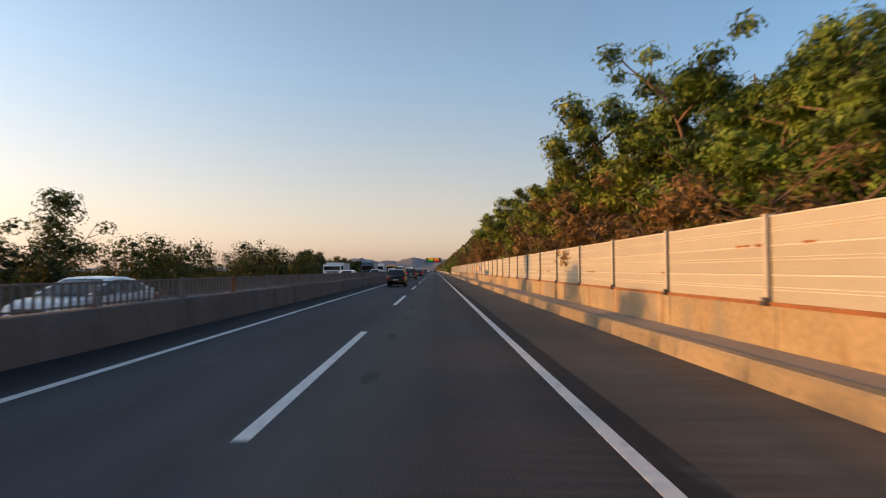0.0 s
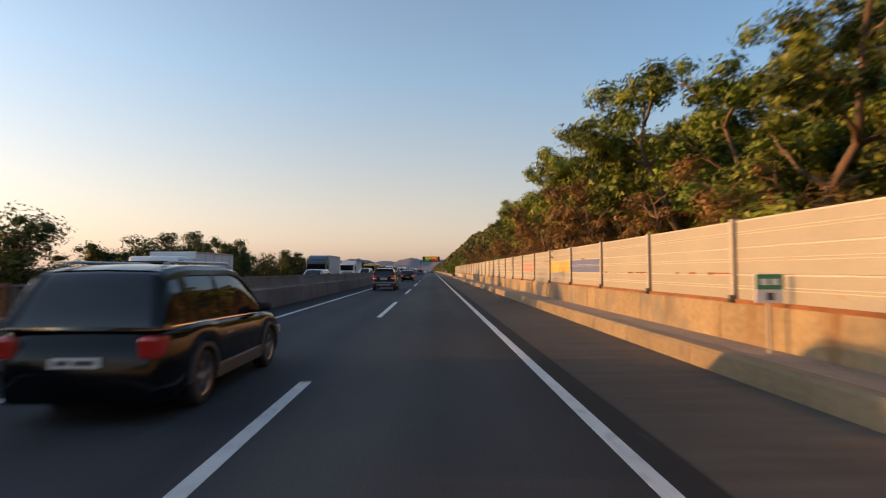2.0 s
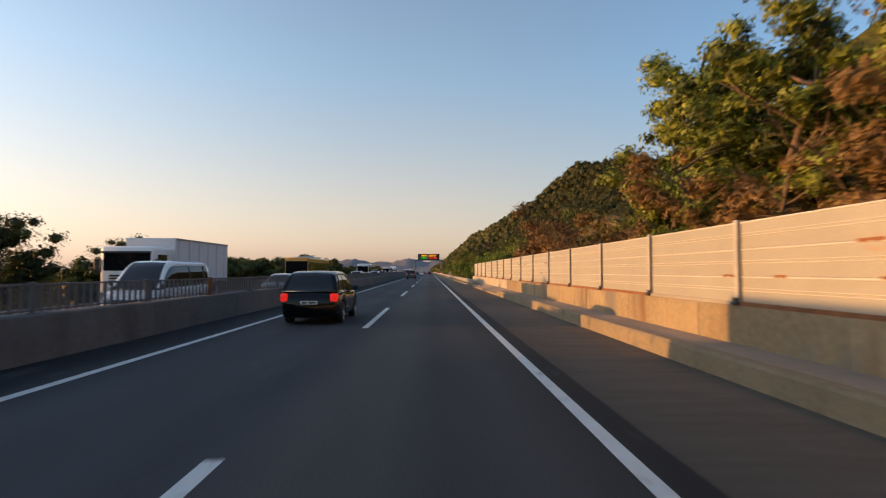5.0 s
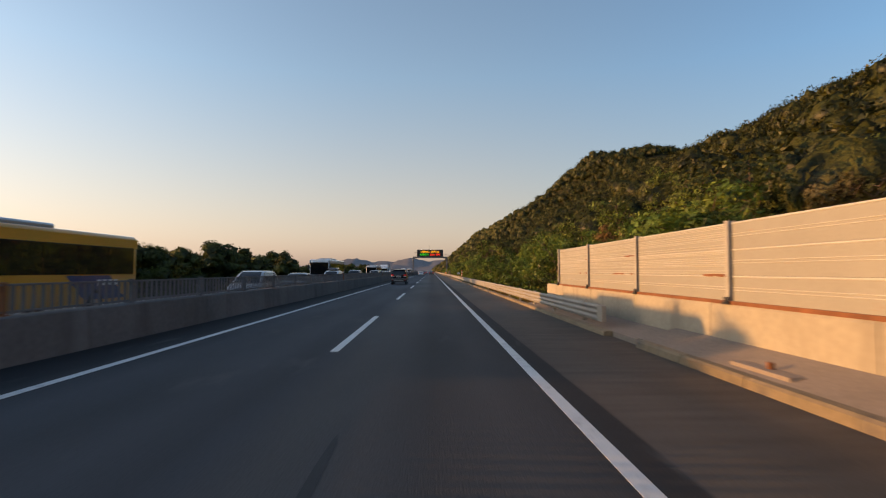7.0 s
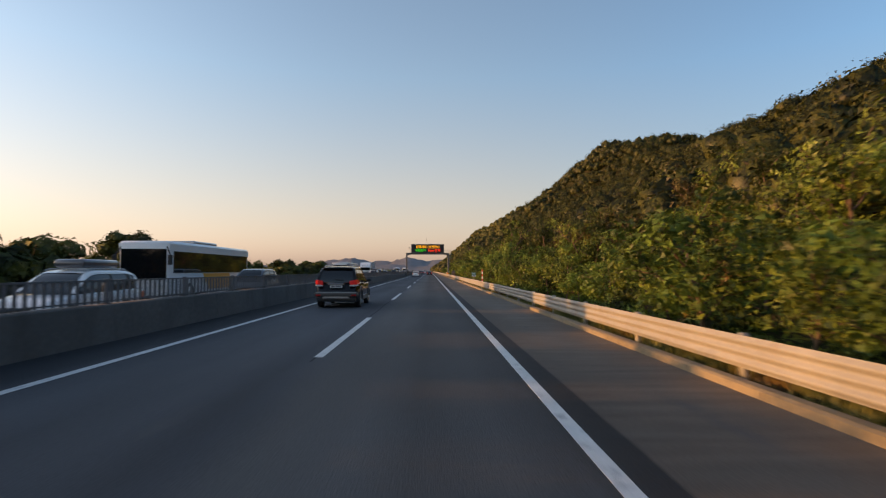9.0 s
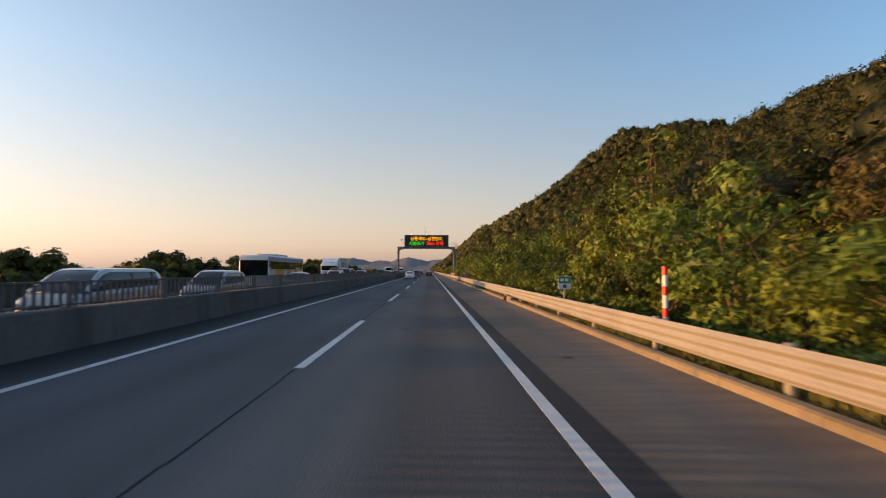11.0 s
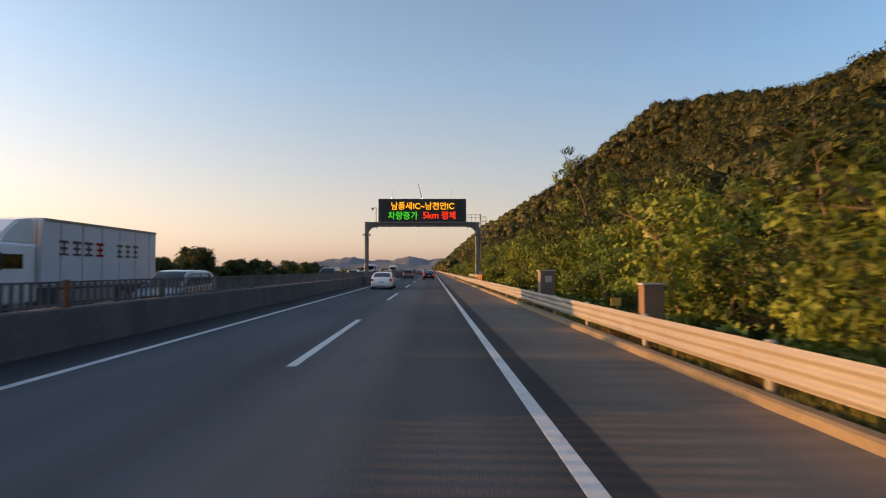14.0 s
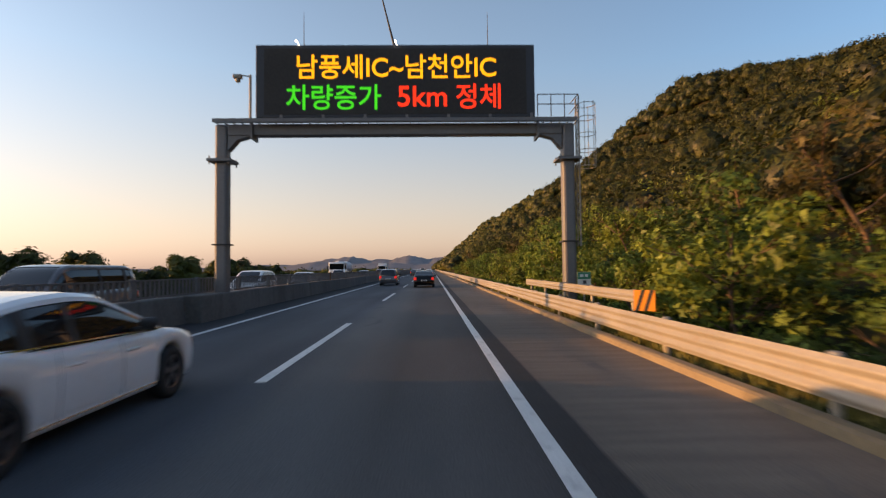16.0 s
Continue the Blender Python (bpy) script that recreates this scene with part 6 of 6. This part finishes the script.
def truck(label, cab_paint, box_mat, at, turn, L=9.5, H=3.6, cab_h=2.9, deflector=True, tank=False, writing=False, name="truck"):
    """A rigid lorry facing +y: cab, windscreen, mirrors, lamps, chassis, load box or tank, wheels."""
    t = root(name, label, "truck", "lorries on the oncoming carriageway", at=at, turn=turn)
    f = L / 2
    bm = bmesh.new()
    box(bm, -1.22, 1.22, f - 1.95, f, 0.55, cab_h, bevel=0.12, seg=3)
    cabp = part("cab", bm, cab_paint, t, smooth=True)
    bm = bmesh.new()
    box(bm, -1.08, 1.08, f - 0.06, f + 0.02, 1.65, cab_h - 0.32, bevel=0.03)
    part("windscreen", bm, GLASS, cabp)
    for s in (-1, 1):
        bm = box(bmesh.new(), s * 1.215 - 0.02, s * 1.215 + 0.02, f - 1.25, f - 0.35, 1.7, cab_h - 0.38, bevel=0.012)
        part("side_window", bm, GLASS, cabp)
        bm = bmesh.new()
        box(bm, s * 1.38 - 0.12, s * 1.38 + 0.12, f - 0.08, f + 0.04, 1.65, 2.2, bevel=0.04)
        box(bm, s * 1.25 - 0.1, s * 1.25 + 0.1, f - 0.05, f + 0.0, 2.1, 2.14)
        part("mirror", bm, BLACK, cabp)
        bm = box(bmesh.new(), s * 0.9 - 0.2, s * 0.9 + 0.2, f - 0.02, f + 0.04, 0.72, 0.9, bevel=0.03)
        part("headlamp", bm, LAMP_LIT if s < 0 and writing else LAMP, cabp)
    bm = bmesh.new()
    for k in range(4):
        box(bm, -0.8, 0.8, f - 0.02, f + 0.03, 1.0 + 0.13 * k, 1.08 + 0.13 * k, bevel=0.01)
    part("grille", bm, BLACK, cabp)
    part("bumper", box(bmesh.new(), -1.23, 1.23, f - 0.3, f + 0.08, 0.35, 0.68, bevel=0.06), SILVER if not writing else cab_paint, cabp)
    part("sun_visor", box(bmesh.new(), -1.1, 1.1, f - 0.02, f + 0.16, cab_h - 0.34, cab_h - 0.24, bevel=0.02), BLACK, cabp)
    if deflector:
        bm = bmesh.new()
        prof = [(f - 1.9, cab_h - 0.05), (f - 0.35, cab_h - 0.05), (f - 0.5, cab_h + 0.25), (f - 1.1, H - 0.15), (f - 1.9, H - 0.03)]
        a = [bm.verts.new((-1.12, y, z)) for y, z in prof]
        b = [bm.verts.new((1.12, y, z)) for y, z in prof]
        for k in range(5):
            bm.faces.new((a[k], a[(k + 1) % 5], b[(k + 1) % 5], b[k]))
        bm.faces.new(a)
        bm.faces.new(b[::-1])
        bmesh.ops.recalc_face_normals(bm, faces=bm.faces)
        bmesh.ops.bevel(bm, geom=bm.edges[:], offset=0.07, segments=2, affect="EDGES")
        d = part("wind_deflector", bm, cab_paint, t)
        for k in range(5):
            one_box("letter_bar", (-0.62 + 0.26 * k, -0.44 + 0.26 * k, f - 0.58, f - 0.5, cab_h + 0.17, cab_h + 0.27), BLACK, d)
    if tank:
        bm = bmesh.new()
        n = 20
        ring = lambda y, s: [(1.2 * s * math.cos(2 * math.pi * k / n), y, 2.0 + 1.05 * s * math.sin(2 * math.pi * k / n)) for k in range(n + 1)]
        loft(bm, [ring(-f, 0.8), ring(-f + 0.12, 1.0), ring(f - 2.3, 1.0), ring(f - 2.15, 0.8)])
        part("tank", bm, box_mat, t, smooth=True)
    else:
        bm = box(bmesh.new(), -1.24, 1.24, -f, f - 2.1, 1.05, H, bevel=0.035)
        bx = part("cargo_box", bm, box_mat, t)
        bm = bmesh.new()
        for s in (-1, 1):
            for z in (1.09, H - 0.06):
                box(bm, s * 1.25 - 0.012, s * 1.25 + 0.012, -f + 0.02, f - 2.12, z - 0.05, z + 0.05)
            for k in range(int(L // 1.2) - 1):
                y = -f + 0.6 + 1.2 * k
                box(bm, s * 1.246 - 0.008, s * 1.246 + 0.008, y, y + 0.03, 1.1, H - 0.08)
        part("edge_trim", bm, SILVER, bx)
        if writing:
            for k, (a, w) in enumerate(((1.9, 0.5), (1.2, 0.5), (0.5, 0.5), (-0.2, 0.5), (-1.6, 0.4), (-2.2, 0.4), (-2.8, 0.4))):
                for s in (-1, 1):
                    bm = bmesh.new()
                    for z0, z1, u0, u1 in ((2.62, 2.72, 0, 1), (2.4, 2.48, 0.1, 0.9), (2.18, 2.26, 0, 1), (2.26, 2.62, 0.42, 0.6)):
                        box(bm, s * 1.252 - 0.004, s * 1.252 + 0.004, a - w * u1, a - w * u0, z0, z1)
                    part("letter_bar", bm, PAINTS["grey"] if k != 3 else TAIL, bx)
    bm = bmesh.new()
    box(bm, -0.5, 0.5, -f + 0.1, f - 0.4, 0.62, 1.02)
    part("chassis", bm, BLACK, t)
    bm = bmesh.new()
    for s in (-1, 1):
        box(bm, s * 1.16 - 0.02, s * 1.16 + 0.02, -f + 3.2, f - 3.0, 0.5, 0.95)
    part("side_guard", bm, SILVER, t)
    for y in (f - 1.15, -f + 1.4, -f + 2.5):
        for s in (-1, 1):
            wheel(t, s * 1.05, y, 0.48, 0.3, SILVER, s)
    return t


BOXW = material("white_cargo_box", (0.66, 0.67, 0.68), 0.5, var=0.08, scale=0.7)
BOXG = material("grey_cargo_box", (0.50, 0.52, 0.55), 0.5, var=0.1, scale=0.7)
truck("lorry with a blue-grey cab and pale cargo box", PAINTS["blue grey"], BOXG, (XB, 116.4, 0), 180, L=9.6, H=3.55, cab_h=2.75)
truck("white lorry with a tall cab", PAINTS["white"], BOXW, (XB, 139.5, 0), 180, L=9.0, H=3.3, cab_h=2.8, deflector=False)
truck("white lorry with writing on its cargo box", PAINTS["white"], BOXW, (XB, 317.5, 0), 180, L=9.6, H=3.45, cab_h=2.55, writing=True)
truck("small white lorry coming the other way", PAINTS["white"], BOXW, (XB, 77.5, 0), 180, L=7.5, H=2.7, cab_h=2.4, deflector=False)
truck("white tanker lorry in the distance", PAINTS["white"], BOXG, (XB, 425.0, 0), 180, L=9.0, H=3.2, cab_h=2.8, tank=True, deflector=False)
truck("white lorry in the distance", PAINTS["white"], BOXW, (XB, 500.0, 0), 180, L=9.0, H=3.4, cab_h=2.8, deflector=False)


def bus(label, upper, lower, accents, at, turn, L=11.6, H=3.1, sill=1.5):
    """A coach facing +y: rounded body, window band, painted fields, roof unit, wheels."""
    b = root("coach", label, "bus", "coaches on the oncoming carriageway", at=at, turn=turn)
    f = L / 2
    part("body", box(bmesh.new(), -1.24, 1.24, -f, f, 0.35, H, bevel=0.16, seg=3), lower, b, smooth=True)
    part("roof_field", box(bmesh.new(), -1.252, 1.252, -f + 0.03, f - 0.03, H - 0.52, H - 0.13, bevel=0.01), upper, b)
    for s in (-1, 1):
        n = 6
        for k in range(n):
            y0 = -f + 0.35 + (L - 0.8) * k / n
            bm = box(bmesh.new(), s * 1.255 - 0.012, s * 1.255 + 0.012, y0, y0 + (L - 0.8) / n - 0.02, sill, H - 0.5, bevel=0.008)
            part("side_window", bm, GLASS, b)
    part("windscreen", box(bmesh.new(), -1.12, 1.12, f - 0.04, f + 0.03, 1.15, H - 0.4, bevel=0.02), GLASS, b)
    part("rear_window", box(bmesh.new(), -1.0, 1.0, -f - 0.02, -f + 0.04, 1.7, H - 0.5, bevel=0.02), GLASS, b)
    part("roof_unit", box(bmesh.new(), -0.85, 0.85, -1.2, 2.0, H - 0.02, H + 0.2, bevel=0.08), PAINTS["silver"], b)
    for y0, y1, slant, mat in accents:
        for s in (-1, 1):
            bm = bmesh.new()
            vs = [(s * 1.254, y0, 0.55), (s * 1.254, y1, 0.55), (s * 1.254, y1 + slant, sill - 0.04), (s * 1.254, y0 + slant, sill - 0.04)]
            bm.faces.new([bm.verts.new(p) for p in (vs if s > 0 else vs[::-1])])
            part("painted_field", bm, mat, b)
    for s in (-1, 1):
        bm = bmesh.new()
        box(bm, s * 1.36 - 0.1, s * 1.36 + 0.1, f + 0.05, f + 0.2, 1.9, 2.4, bevel=0.04)
        tube(bm, [(s * 1.1, f - 0.05, H - 0.25), (s * 1.35, f + 0.12, 2.4)], 0.03, 6)
        part("mirror", bm, BLACK, b)
        part("headlamp", box(bmesh.new(), s * 0.9 - 0.2, s * 0.9 + 0.2, f - 0.02, f + 0.03, 0.7, 0.9, bevel=0.03), LAMP, b)
    for y in (f - 2.4, -f + 2.9):
        for s in (-1, 1):
            wheel(b, s * 1.12, y, 0.48, 0.28, SILVER, s)
    return b


YEL = material("coach_yellow", (0.72, 0.31, 0.025), 0.4, var=0.06, scale=0.6, coat=0.6)
NVY = plain("coach_navy", (0.02, 0.045, 0.14), 0.35, coat=0.6)
coach = bus("yellow and navy coach with dark windows", YEL, YEL, [(-4.8, -2.2, 1.0, NVY)], (XB, 172.4, 0), 180)
for k in range(4):
    bm = box(bmesh.new(), -1.262, -1.256, -4.3 + 0.36 * k, -4.05 + 0.36 * k, 1.08, 1.3)
    part("letter_bar", bm, PLATE, coach)
bus("white coach with yellow and brown stripes", plain("coach_pale_blue", (0.36, 0.44, 0.55), 0.4, coat=0.6), material("coach_white", (0.66, 0.66, 0.66), 0.4, var=0.05, scale=0.5, coat=0.5),
    [(-5.1, -3.2, -0.45, plain("coach_brown", (0.20, 0.16, 0.13), 0.4, coat=0.5)), (-3.2, -1.7, -0.45, YEL), (-1.1, 0.8, -0.45, YEL), (1.6, 4.5, -0.45, YEL)], (XB, 286.1, 0), 180, H=2.88, sill=1.74)
bus("white coach in the distance", PAINTS["white"], PAINTS["white"], [(-3, 1, 0.8, YEL)], (XB, 228.0, 0), 180)
